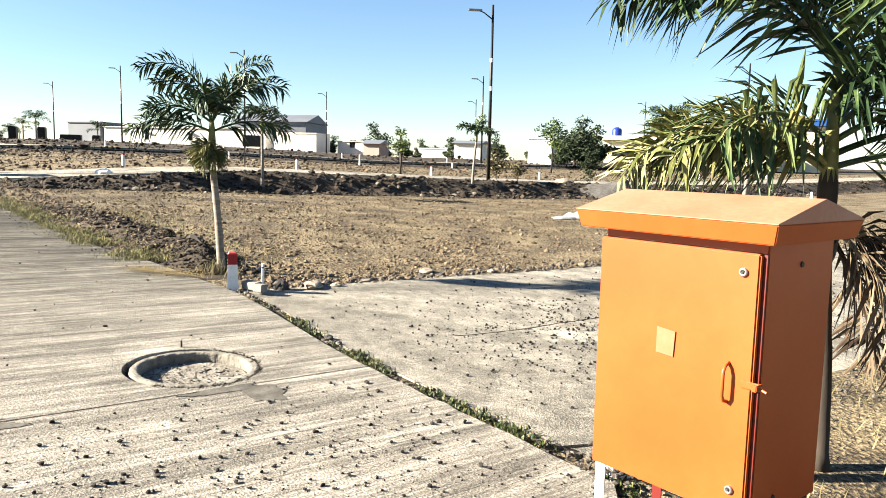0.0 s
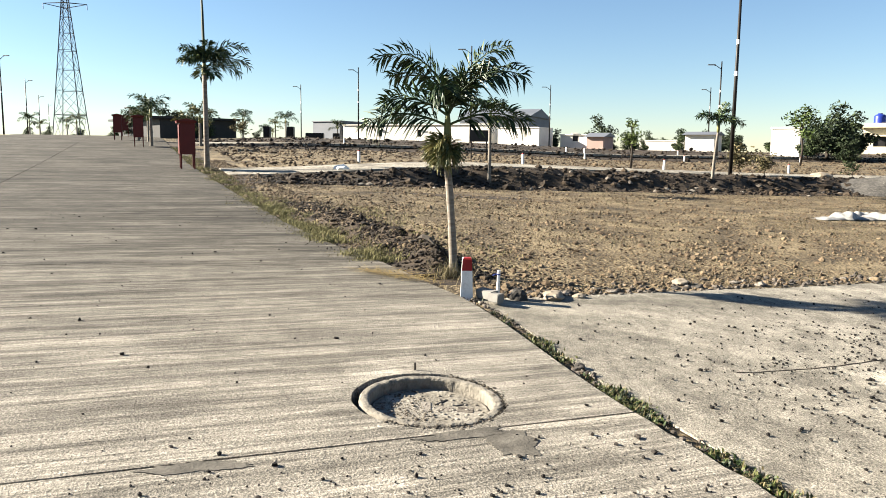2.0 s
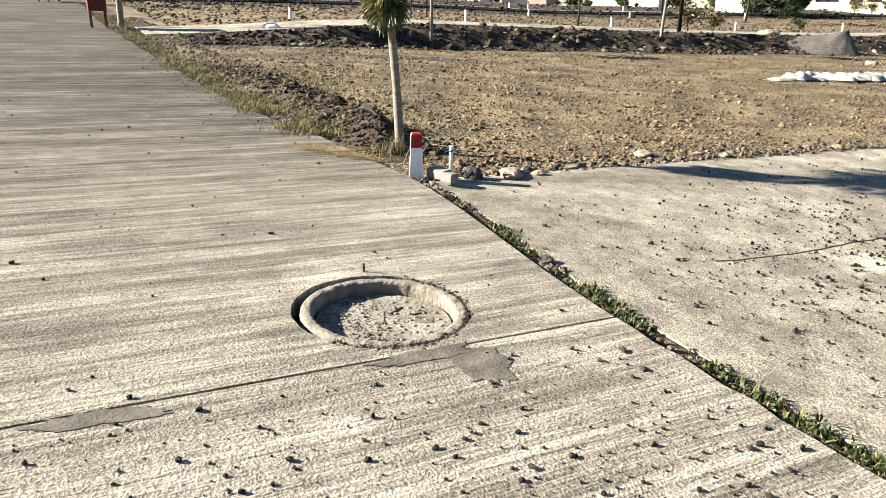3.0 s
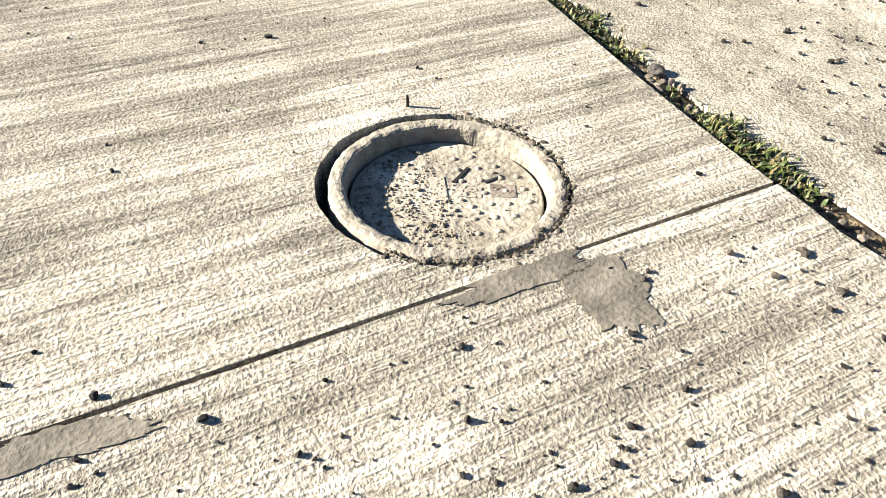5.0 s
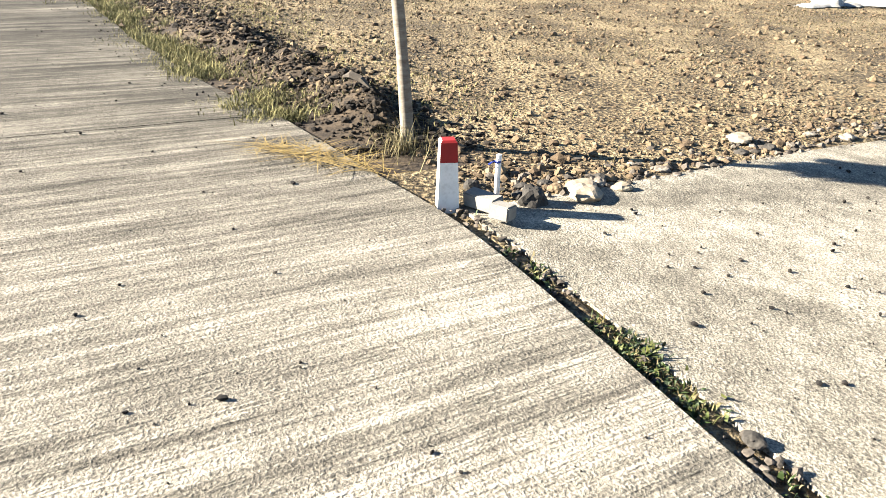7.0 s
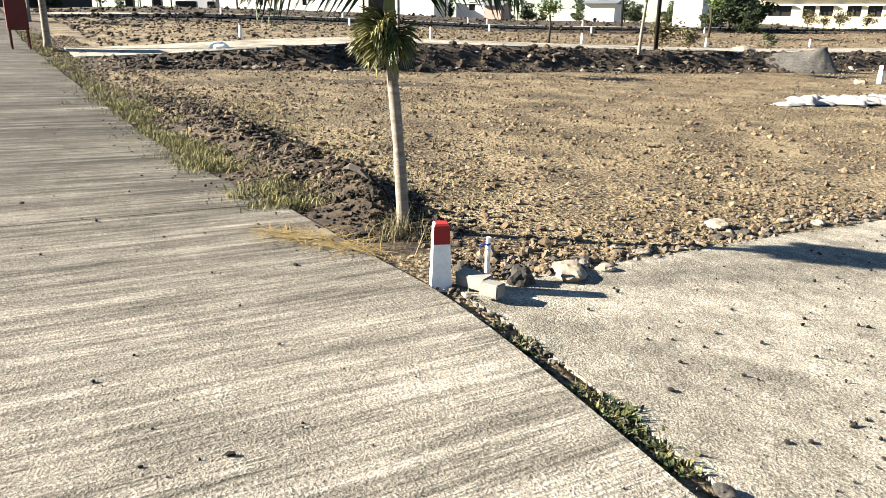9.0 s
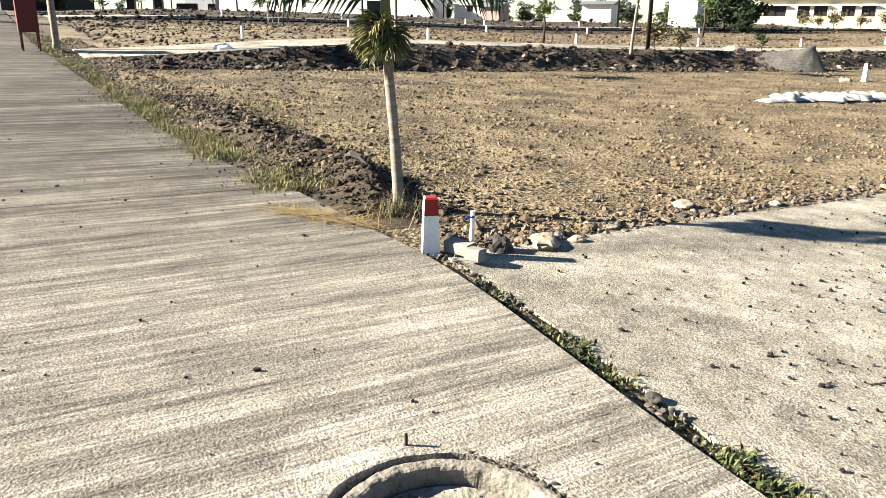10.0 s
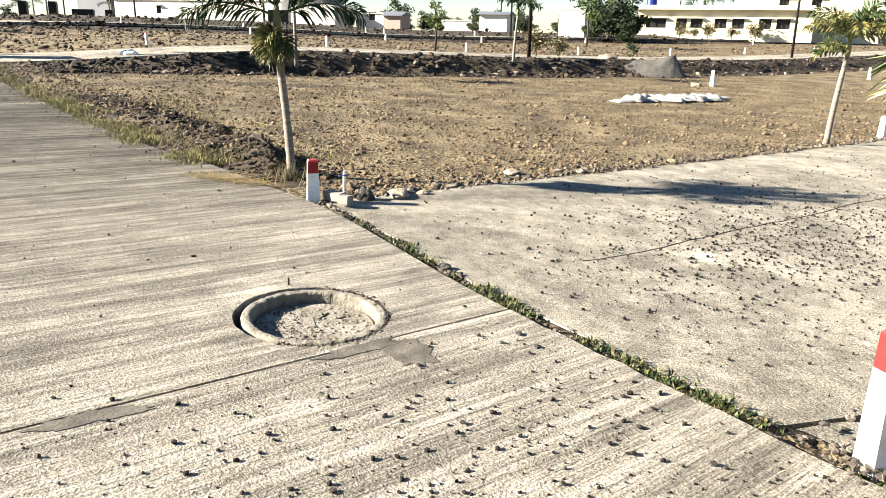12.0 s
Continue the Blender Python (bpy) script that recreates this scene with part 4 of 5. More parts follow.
M_DARKROCK = surface("dark_rock", [(0.03, 0.027, 0.025), (0.075, 0.068, 0.06), (0.15, 0.135, 0.12)], 9, 6, 0.9, 0.6, 70)
M_PALEROCK = surface("pale_rock", [(0.25, 0.2, 0.14), (0.48, 0.4, 0.3), (0.62, 0.54, 0.42)], 7, 6, 0.9, 0.5, 70)
one_rock(-1.22, 7.52, 0.105, 3, M_DARKROCK, "dark grey rock at the plot's corner")
one_rock(-0.93, 7.72, 0.125, 8, M_PALEROCK, "pale flat rock at the plot's edge", 0.5)
one_rock(-0.70, 7.86, 0.06, 12, M_PALEROCK, "small pale rock at the plot's edge", 0.6)
one_rock(0.29, 9.1, 0.085, 17, M_PALEROCK, "rounded tan rock on the plot", 0.7)
one_rock(-0.60, 5.66, 0.036, 23, M_DARKROCK, "dark stone wedged in the road joint", 0.8)
one_rock(-1.55, 7.68, 0.06, 31, M_DARKROCK, "dark stone beside the marker post", 0.7)
for k in range(34):
    a, b = abs(rng.gauss(0.08, 0.12)), 0.45 + 5.5 * rng.random() ** 1.2
    x, y = to_xy(a, b)
    one_rock(x, y, rng.uniform(0.022, 0.055), 100 + k, (M_STONE, M_CLOD, M_DARKROCK)[k % 3], "small rock along the edge of the plot")
M_BLOCK = surface("concrete_block", [(0.3, 0.28, 0.25), (0.5, 0.48, 0.44)], 12, 6, 0.9, 0.5, 90)
for x, y, rz, tx, lx in ((-1.475, 7.34, -38, 6, 0.20), (-1.375, 7.215, -30, -4, 0.11)):
    bm = bmesh.new()
    box(bm, -lx / 2, lx / 2, -0.045, 0.045, -0.035, 0.04, 0.006)
    solid("concrete_block", bm, M_BLOCK, pose(x, y, land(x, y) + 0.022, tx, 0, rz), "broken grey concrete block lying by the marker", "concrete block", "broken blocks")


def make_stake(x, y, h):
    p = thing("survey_stake", on_land(x, y, 20, -0.03), "thin white survey stake tied with blue ribbon", "stake")
    bm = bmesh.new()
    tube(bm, [(0, 0, -0.1), (0.002, 0, h * 0.5), (0.006, 0.002, h)], [0.015, 0.015, 0.0145], 10)
    part("stake", bm, M_WHITE, p)
    bm = bmesh.new()
    z = h * 0.84
    lathe(bm, [(0.017, z - 0.006), (0.019, z), (0.017, z + 0.006)], 12)
    tube(bm, [(-0.016, 0, z), (-0.035, -0.01, z + 0.002), (-0.05, 0.0, z - 0.012)], [0.006, 0.004, 0.006], 5)
    part("ribbon", bm, M_BLUE, p, "blue plastic ribbon")


make_stake(-1.41, 7.55, 0.235)
bm = bmesh.new()
tube(bm, [(-0.10, 0.05, 0.05), (-0.03, 0.0, 0.075), (0.05, -0.03, 0.05), (0.11, -0.06, 0.0)], [0.006, 0.028, 0.026, 0.008], 6)
solid("fallen_frond_sheath", bm, M_STONE, pose(-2.43, 8.94, soil(-2.43, 8.94) + 0.06), "bleached curled palm sheath on the heap", "palm sheath")


def blob(name, a, b, ra, rb, seed, material, label, category, rot=0.0, rag=0.35, h=0.003):
    """A thin irregular skin of mortar or wash on the concrete."""
    bm = bmesh.new()
    n = 160
    x0, y0 = to_xy(a, b)
    ring, low = [], []
    for k in range(n):
        t = 6.2832 * k / n
        r = 1 + rag * noise.noise((math.cos(t) * 1.6, math.sin(t) * 1.6, seed)) + rag * 0.4 * noise.noise((math.cos(t) * 5, math.sin(t) * 5, seed)) + rag * 0.2 * noise.noise((math.cos(t) * 19, math.sin(t) * 19, seed))
        u, v = ra * r * math.cos(t), rb * r * math.sin(t)
        da, db = u * math.cos(rot) - v * math.sin(rot), u * math.sin(rot) + v * math.cos(rot)
        x, y = to_xy(a + da, b + db)
        ring.append(bm.verts.new((x, y, land(x, y) + h)))
        low.append(bm.verts.new((x, y, land(x, y) - 0.002)))
    c = bm.verts.new((x0, y0, land(x0, y0) + h))
    for k in range(n):
        bm.faces.new((ring[k], c, ring[(k + 1) % n]))
        bm.faces.new((ring[(k + 1) % n], low[(k + 1) % n], low[k], ring[k]))
    bmesh.ops.recalc_face_normals(bm, faces=bm.faces)
    solid(name, bm, material, Matrix.Identity(4), label, category)


M_MORTAR = surface("mortar", [(0.08, 0.072, 0.058), (0.18, 0.163, 0.133), (0.32, 0.29, 0.24)], 9, 8, 0.9, 1.0, 70, dist=0.012)
blob("mortar_patch", -2.95, -1.05, 0.15, 0.10, 3, M_MORTAR, "smooth grey mortar patch beside the road joint", "mortar patch", 0.2, 0.5)
blob("mortar_patch", -2.80, -1.22, 0.045, 0.24, 7, M_MORTAR, "smooth grey mortar smear along the road joint", "mortar patch", 0.0, 0.6)
blob("mortar_patch", -2.82, -2.45, 0.05, 0.19, 5, M_MORTAR, "smooth grey mortar smear along the road joint", "mortar patch", 0.1, 0.6)
bm = bmesh.new()
tube(bm, [(0, 0, -0.01), (0.001, 0.001, 0.03), (0, 0, 0.045)], [0.006, 0.006, 0.005], 7)
x, y = to_xy(-1.84, -1.14)
solid("steel_peg", bm, M_STEEL, pose(x, y, land(x, y)), "short dark steel peg in the concrete", "steel peg")
x, y = to_xy(HA, HB)


# ---- the big palm by the feeder pillar ----
# M_BARK here is dark bark plus the shade of the fronds
big = make_palm(on_land(2.035, 3.62), "leafy palm behind the feeder pillar, dark trunk colour includes shade", 1.15, 0.046, 0.034, 0.62,
          [(180, 34, 1.15, 95, 1, 0.45), (170, 34, 1.05, 95, 1, 0.5), (190, 38, 0.95, 95, 1, 0.5), (160, 30, 1.0, 80, 0, 0.5), (200, 30, 0.8, 85, 0, 0.7), (178, 50, 1.3, 100, 0, 1.32), (166, 54, 1.25, 105, 0, 1.35), (190, 58, 1.0, 105, 0, 1.3),
           (320, 45, 1.0, 95, 0, 0.8), (350, 35, 1.1, 95, 0, 0.7), (280, 40, 0.8, 95, 0, 0.9), (30, 55, 1.1, 95, 0, 1.0), (255, 60, 0.7, 100, 0, 1.3), (300, 52, 1.1, 95, 0, 1.1),
           (345, 50, 1.3, 95, 0, 1.0), (20, 40, 1.4, 90, 0, 0.8), (60, 66, 1.4, 95, 0, 1.4), (100, 60, 1.2, 90, 0, 1.4), (330, 20, 1.0, 80, 0, 0.5), (0, 25, 1.2, 80, 0, 0.6), (-20, -28, 0.95, 60, 2, 0.1), (-50, -38, 0.85, 50, 2, 0.1), (5, -48, 0.9, 30, 2, 0.05), (-35, -15, 0.9, 70, 2, 0.1)], 0.36, 42, (-0.06, 0.02), n=56, width=0.026, bark=M_BARK, twist=65)
# added sleeve: carries the shaded trunk colour up over the pale crownshaft
bm = bmesh.new()
tube(bm, [(-0.055, 0.018, 1.06), (-0.058, 0.02, 1.2), (-0.06, 0.02, 1.38), (-0.06, 0.02, 1.47)], [0.038, 0.047, 0.047, 0.038], 12)
smooth(part("sheath", bm, M_BARK, big, "added dark sleeve over the upper trunk, shade in its colour"))
make_palm(on_land(5.95, 12.85), "young yellow-green palm leaning beside the side road", 1.35, 0.05, 0.036, 0.28,
          [(175, 45, 0.8, 90, 1), (200, 20, 0.7, 70, 1), (150, 70, 0.8, 100, 0), (20, 50, 0.8, 90, 0), (-10, 25, 0.8, 80, 1), (60, 60, 0.8, 90, 0), (100, 40, 0.8, 80, 0), (250, 45, 0.7, 90, 1), (300, 40, 0.7, 90, 1), (0, 78, 0.8, 70, 0), (225, 62, 0.75, 90, 1), (275, 68, 0.7, 80, 0), (330, 55, 0.75, 90, 1)], 0.27, 51, (0.12, 0.0), n=40, width=0.036)


# ---- the plots beyond: posts, heap, sacks ----
for i, (x, y, h, w) in enumerate(((9.3, 26.0, 0.5, 0.07), (18.97, 33.0, 0.5, 0.07), (7.6, 14.0, 0.36, 0.055))):
    make_marker(on_land(x, y, 35, -0.03), "white concrete marker post with red top on the open plot", h, h * 0.28, "boundary marker posts", w, w * 0.75, side=True)
for a, b in ((18.9, 4.4), (18.9, 10.7), (18.95, 17.2), (19.0, 24), (19.0, 31), (19.0, 38), (19.0, 46), (28.6, 55), (33, 22.5), (33, 14), (33, 30), (33, 40), (38.4, 9), (38.5, 16), (38.4, 24.5), (38.5, 26), (38.5, 34), (38.5, 44), (38.5, 52), (38.5, 62)):
    x, y = to_xy(a, b)
    make_marker(on_land(x, y, 35 + 7 * (b % 3), -0.03), "white concrete plot marker post", 0.38, 0.02, "plot marker posts", 0.04, 0.032)


def make_heap(x, y, rx, ry, h, material, label):
    bm = bmesh.new()
    n, m = 48, 14
    rows = []
    for i in range(m + 1):
        f = i / m
        rows.append([])
        for k in range(n):
            t = 6.2832 * k / n
            wob = 1 + 0.22 * noise.noise((math.cos(t) * 1.5, math.sin(t) * 1.5, 2))
            px, py = rx * f * wob * math.cos(t), ry * f * wob * math.sin(t)
            pz = h * (1 - f) ** 1.15 + (0.1 * noise.noise((px * 2, py * 2, 1)) + 0.07 * noise.noise((px * 6, py * 6, 1))) * (1 - f * 0.7)
            rows[-1].append(bm.verts.new((px + 0.75 * (1 - f), py, soil(x + px, y + py) - 0.03 + pz if f < 1 else soil(x + px, y + py) - 0.06)))
    for r0, r1 in zip(rows, rows[1:]):
        for k in range(n):
            bm.faces.new((r0[k], r1[k], r1[(k + 1) % n], r0[(k + 1) % n]))
    ob = solid("mound", bm, material, pose(x, y, 0), label, "mound")
    smooth(ob)


M_GRAVEL = surface("grey_gravel", [(0.05, 0.047, 0.042), (0.13, 0.122, 0.11), (0.26, 0.24, 0.21)], 14, 6, 0.95, 0.9, 50, dist=0.03)
make_heap(8.95, 30.9, 1.3, 1.2, 0.82, M_GRAVEL, "grey gravel heap tipped on the brown plot")
M_SACK = surface("white_sack", [(0.26, 0.25, 0.23), (0.58, 0.57, 0.54), (0.76, 0.75, 0.72)], 7, 6, 0.75, 0.9, 60, ran=0.1)


def make_sack(x, y, lx, ly, h, rz, seed):
    bm = bmesh.new()
    n, m = 14, 8
    top = []
    for i in range(n + 1):
        row = []
        for j in range(m + 1):
            u, v = 2 * i / n - 1, 2 * j / m - 1
            edge = max(0.0, (1 - abs(u) ** 4) * (1 - abs(v) ** 4)) ** 0.5
            wob = 1 + 0.16 * noise.noise((u * 1.4, v * 1.4, seed))
            row.append(bm.verts.new((u * lx / 2 * wob, v * ly / 2 * wob, h * edge * (0.75 + 0.6 * noise.noise((u * 2, v * 2, seed + 5))))))
        top.append(row)
    for i in range(n):
        for j in range(m):
            bm.faces.new((top[i][j], top[i + 1][j], top[i + 1][j + 1], top[i][j + 1]))
    bm.faces.new([bm.verts.new(v.co - Vector((0, 0, 0.02))) for v in (top[0][0], top[0][m], top[n][m], top[n][0])])
    ob = solid("white_sack", bm, M_SACK, pose(x, y, soil(x, y) + 0.02, 0, 0, rz), "flattened dusty white sack on the plot", "sack", "white sacks on the plot")
    smooth(ob)


for k in range(15):
    f = k / 14
    make_sack(4.3 + 3.0 * f + rng.uniform(-0.1, 0.1), 18.95 + 1.7 * f + rng.uniform(-0.35, 0.35), rng.uniform(0.6, 1.3), rng.uniform(0.35, 0.6), rng.choice((0.05, 0.08, 0.15)), rng.gauss(25, 40), k)
one_rock(8.6, 25.6, 0.17, 41, M_PALEROCK, "tan boulder on the open plot", 0.7)
one_rock(7.4, 32.4, 0.35, 42, M_PALEROCK, "pale rubble lump by the bank", 0.6)
one_rock(-8.2, 21.8, 0.2, 43, M_WHITE, "white boulder in the bank", 0.8)


# ---- street lamps ----
def make_lamp(x, y, rz, h=6.7, group="street lamps", r=0.055):
    p = thing("street_lamp", on_land(x, y, rz, -0.05), "tall dark tubular street lamp with white bands", "street lamp", group)
    bm = bmesh.new()
    tube(bm, [(0, 0, -0.2), (0, 0, h * 0.5), (0, 0, h)], [r * 1.3, r * 1.1, r * 0.75], 10)
    smooth(part("pole", bm, M_STEEL, p))
    for z in (0.68, 0.52):
        bm = bmesh.new()
        tube(bm, [(0, 0, h * z), (0, 0, h * z + 0.16)], [r * 1.2] * 2, 10)
        part("band", bm, M_WHITE, p, "white reflective band")
    bm = bmesh.new()
    tube(bm, [(0, 0, h - 0.55), (-0.35, 0, h - 0.3), (-0.5, 0, h - 0.25)], [0.025, 0.022, 0.022], 6)
    part("arm", bm, M_STEEL, p)
    bm = bmesh.new()
    box(bm, -0.95, -0.42, -0.09, 0.09, h - 0.26, h - 0.19, 0.02, pose(0, 0, 0))
    part("lantern", bm, M_GALV, p, "grey flat lantern head")
    return p


for x, y in ((3.6, 29.2), (19.6, 41.2), (-36.7, 84.5), (-23.6, 67.4), (-10.4, 53.4), (-7.4, 83.5), (6.75, 58.2), (9.1, 84.3), (27.1, 80.4)):
    make_lamp(x, y, 4)
for x, y in ((-49.9, 54.0), (-65.6, 74.3), (-83.7, 97.1), (-99, 117)):
    make_lamp(x, y, 180)


# ---- palms and young trees further off ----
def fan(n, seed, lo=15, hi=75, length=1.0, kind=0):
    r = random.Random(seed)
    return [(360 * k / n + r.uniform(-18, 18), r.uniform(lo, hi), length * r.uniform(0.8, 1.15), r.uniform(60, 110), kind) for k in range(n)]


def base_palm(x, y, trunk, length, leaf, seed, label, kind=0, lean=(0, 0), r=0.06, n=22, fr=9, sh=0.4, width=0.05):
    return make_palm(on_land(x, y, 0, -0.03), label, trunk, r, r * 0.75, sh, fan(fr, seed, 10, 75, length, kind), leaf, seed, lean, "palms of the plots", n, width, sides=8)


spear = make_palm(on_land(-12.4, 21.5, 0, -0.03), "tall palm with pale trunk and spear leaf by the road", 2.75, 0.085, 0.064, 0.4,
                  fan(11, 61, 10, 75, 0.8, 0) + [(28, 58, 1.5, 105, 0), (42, 30, 1.45, 85, 0), (20, 8, 1.1, 55, 0, 0.7)], 0.36, 61, (0, 0), "palms of the plots", 34, 0.05, sides=8)
bm = bmesh.new()
tube(bm, [(0, 0, 2.9), (-0.02, 0, 4.6), (-0.05, 0, 5.7)], [0.05, 0.04, 0.008], 6)
part("spear_leaf", bm, M_LEAF, spear, "unopened spear leaf")
base_palm(2.85, 27.9, 1.55, 0.8, 0.28, 62, "young drooping palm beside a street lamp", lean=(0.1, 0), r=0.055)
base_palm(-3.95, 22.5, 1.6, 0.7, 0.26, 63, "young palm planted on the bank", r=0.055)
tmpl = base_palm(-21.6, 32.4, 1.35, 1.1, 0.36, 64, "bushy palm lining the main road", r=0.08)
tmpl2 = base_palm(-20.6, 35.0, 1.15, 1.0, 0.32, 65, "bushy palm lining the main road", kind=1, r=0.08)
for k, (x, y, s, src) in enumerate(((-19.3, 31.8, 1.0, 1), (-24.8, 36.9, 1.05, 0), (-27.6, 40.2, 1.0, 1), (-30.0, 43.6, 1.05, 0), (-26.3, 38.2, 0.9, 1), (-25.4, 48.6, 1.0, 0), (-26.8, 58.6, 1.15, 0), (-28.4, 60.0, 1.0, 1), (-27.7, 72.8, 1.1, 0), (-45, 92, 1.2, 0), (-43, 90, 1.0, 1),
                                    (-58, 66, 1.3, 0), (-62, 72, 1.2, 1), (-46.5, 58.5, 1.2, 1), (-52, 64, 1.0, 0))):
    copy_thing((tmpl, tmpl2)[src], on_land(x, y, 47 * k, -0.05) @ Matrix.Scale(s * 0.82, 4))
make_palm(on_land(34.0, 92.0, 0, -0.03), "large coconut palm behind the cream building", 4.3, 0.25, 0.2, 0.5, fan(20, 67, 15, 85, 3.6, 0), 1.0, 67, (0, 0), "palms of the plots", 34, 0.16, sides=8)


def make_tree(x, y, h, crown, seed, label, trunk_r=0.05, clumps=900, leaf=0.09, squash=1.0, mat=None, bare=0.45, category="tree", dz=0.0, group="trees"):
    """Tapered trunk, forking limbs and a ragged crown of many small leaves with gaps."""
    r = random.Random(seed)
    p = thing("tree", on_land(x, y, 0, -0.05 + dz), label, category, group)
    bm = bmesh.new()
    tube(bm, [(0, 0, -0.1), (0.02 * h, 0, h * bare * 0.6), (0, 0.01 * h, h * bare), (0.01 * h, 0, h * 0.8)], [trunk_r * 1.2, trunk_r, trunk_r * 0.8, trunk_r * 0.25], 7)
    tips = []
    for k in range(9):
        t, e = r.uniform(0, 6.283), r.uniform(0.2, 1.2)
        o = Vector((0, 0, h * r.uniform(bare * 0.85, 0.75)))
        d = Vector((math.cos(t) * math.cos(e), math.sin(t) * math.cos(e), math.sin(e))) * crown * r.uniform(0.5, 0.95)
        tube(bm, [o, o + d * 0.5 + Vector((0, 0, 0.05 * h)), o + d], [trunk_r * 0.45, trunk_r * 0.3, trunk_r * 0.1], 5)
        tips.append((o + d, r.uniform(0.3, 0.55) * crown))
        tips.append((o + d * 0.55, r.uniform(0.25, 0.4) * crown))
    smooth(part("trunk", bm, M_BARK, p))
    V, Fs = [], []
    for k in range(clumps):
        c, rad = tips[r.randrange(len(tips))]
        q = Vector((r.gauss(0, 1), r.gauss(0, 1), r.gauss(0, 1))).normalized() * rad * r.random() ** 0.4
        o = c + Vector((q.x, q.y, q.z * 0.8 * squash))
        u = Vector((r.gauss(0, 1), r.gauss(0, 1), r.gauss(0, 0.6))).normalized() * leaf * r.uniform(0.6, 1.4)
        w = u.cross(Vector((r.gauss(0, 1), r.gauss(0, 1), r.gauss(0, 1)))).normalized() * leaf * 0.4
        n = len(V)
        V += [o - u, o + w, o + u, o - w]
        Fs.append((n, n + 1, n + 2, n + 3))
    me = bpy.data.meshes.new("crown")
    me.from_pydata([tuple(v) for v in V], [], Fs)
    me.materials.append(mat or M_BUSH)
    ob = new("crown", me)
    ob.parent = p
    return p


M_YTREE = surface("light_green_leaf", [(0.05, 0.09, 0.015), (0.12, 0.18, 0.03), (0.2, 0.26, 0.06)], 3, 3, 0.7, 0.0, 20, ran=0.3)
make_tree(0.17, 30.2, 2.2, 0.5, 71, "slender young tree with light green leaves", 0.04, 420, 0.07, 1.4, M_YTREE, 0.5)
make_tree(10.2, 48.5, 3.4, 1.3, 72, "young leafy tree with thin trunk on the plot", 0.06, 700, 0.12, 1.0, M_YTREE, 0.5)
make_tree(9.2, 35.0, 0.7, 0.5, 73, "low scrubby bush on the bank", 0.02, 260, 0.06, 0.8, M_BUSH, 0.1, "bush")
t1 = make_tree(15, 62, 3.0, 1.9, 74, "dense green tree beside the far houses", 0.12, 2600, 0.16, 0.9, M_BUSH, 0.14)
t2 = make_tree(17.4, 64, 2.2, 1.9, 75, "dark bushy tree beside the far houses", 0.12, 2600, 0.16, 0.8, M_BUSH, 0.08)
for k, (x, y, s, src) in enumerate(((16.4, 63, 0.8, 1), (16.9, 65, 0.7, 0), (4, 104, 0.7, 0), (6, 110, 0.6, 1), (-1, 106, 0.55, 1), (13, 104, 0.6, 0), (14.5, 100, 0.5, 1), (9.5, 92, 0.5, 0), (18, 98, 0.6, 1), (22, 96, 0.55, 0), (-5, 104, 0.5, 0), (3, 92, 0.4, 1), (12.5, 86, 0.45, 1), (15.8, 60, 0.5, 1), (13.3, 61, 0.55, 1), (-2, 98, 1.10, 0), (1.5, 99, 0.72, 1), (8, 97, 0.83, 1), (11, 108, 0.77, 0), (16, 118, 0.94, 0), (20, 108, 0.83, 1), (24, 104, 0.66, 0), (28, 118, 0.99, 0), (-9, 112, 0.72, 0), (-33, 110, 1.21, 0), (-29, 112, 0.99, 1),
                                  (6.5, 90, 0.55, 1), (10.4, 76, 0.55, 1), (34, 120, 0.88, 1), (45, 125, 0.99, 0), (60, 130, 1.10, 1), (75, 140, 1.21, 0), (-36, 56, 0.6, 1), (-33, 58, 0.6, 0), (-30.5, 48, 0.6, 1), (-32.5, 48.6, 0.5, 1), (-28.5, 47.5, 0.5, 1), (-27, 46.5, 0.4, 1), (-34.5, 49, 0.5, 0),  (-86, 108, 0.66, 1), (-82, 112, 0.66, 0), (-95, 112, 0.66, 0), (-60, 120, 0.66, 1), (-75, 118, 0.72, 0), (-105, 118, 0.77, 1), (-50, 125, 0.66, 0))):
    copy_thing((t1, t2)[src], on_land(x, y, 61 * k, -0.1) @ Matrix.Scale(s, 4))
b1 = make_tree(24, 71, 1.2, 1.0, 76, "dry scrub bush before the cream building", 0.03, 500, 0.1, 0.7, M_STRAW, 0.1, "bush", group="dry bushes")
for k, (x, y, s) in enumerate(((27, 72, 1.1), (29.5, 72.5, 0.9), (32, 73, 1.2), (25.5, 71.5, 0.8), (-24.2, 46, 0.9), (4.2, 31.2, 0.8), (5.0, 30.6, 0.6))):
    copy_thing(b1, on_land(x, y, 83 * k, -0.05) @ Matrix.Scale(s, 4))


# ---- feeder pillars along the main road ----
# orange pillars given their shade-side red as the colour all over
for x, y in ((-12.75, 20.6), (-21.9, 31.5), (-27.5, 37.7), (-33, 46)):
    make_pillar("feeder_pillar", on_land(x, y, -55, 0.0) @ Matrix.Scale(1.08, 4), M_REDSHADE, M_REDSHADE, "steel feeder pillar on legs beside the main road, orange in shaded red", "red feeder pillars", 0.38, False)


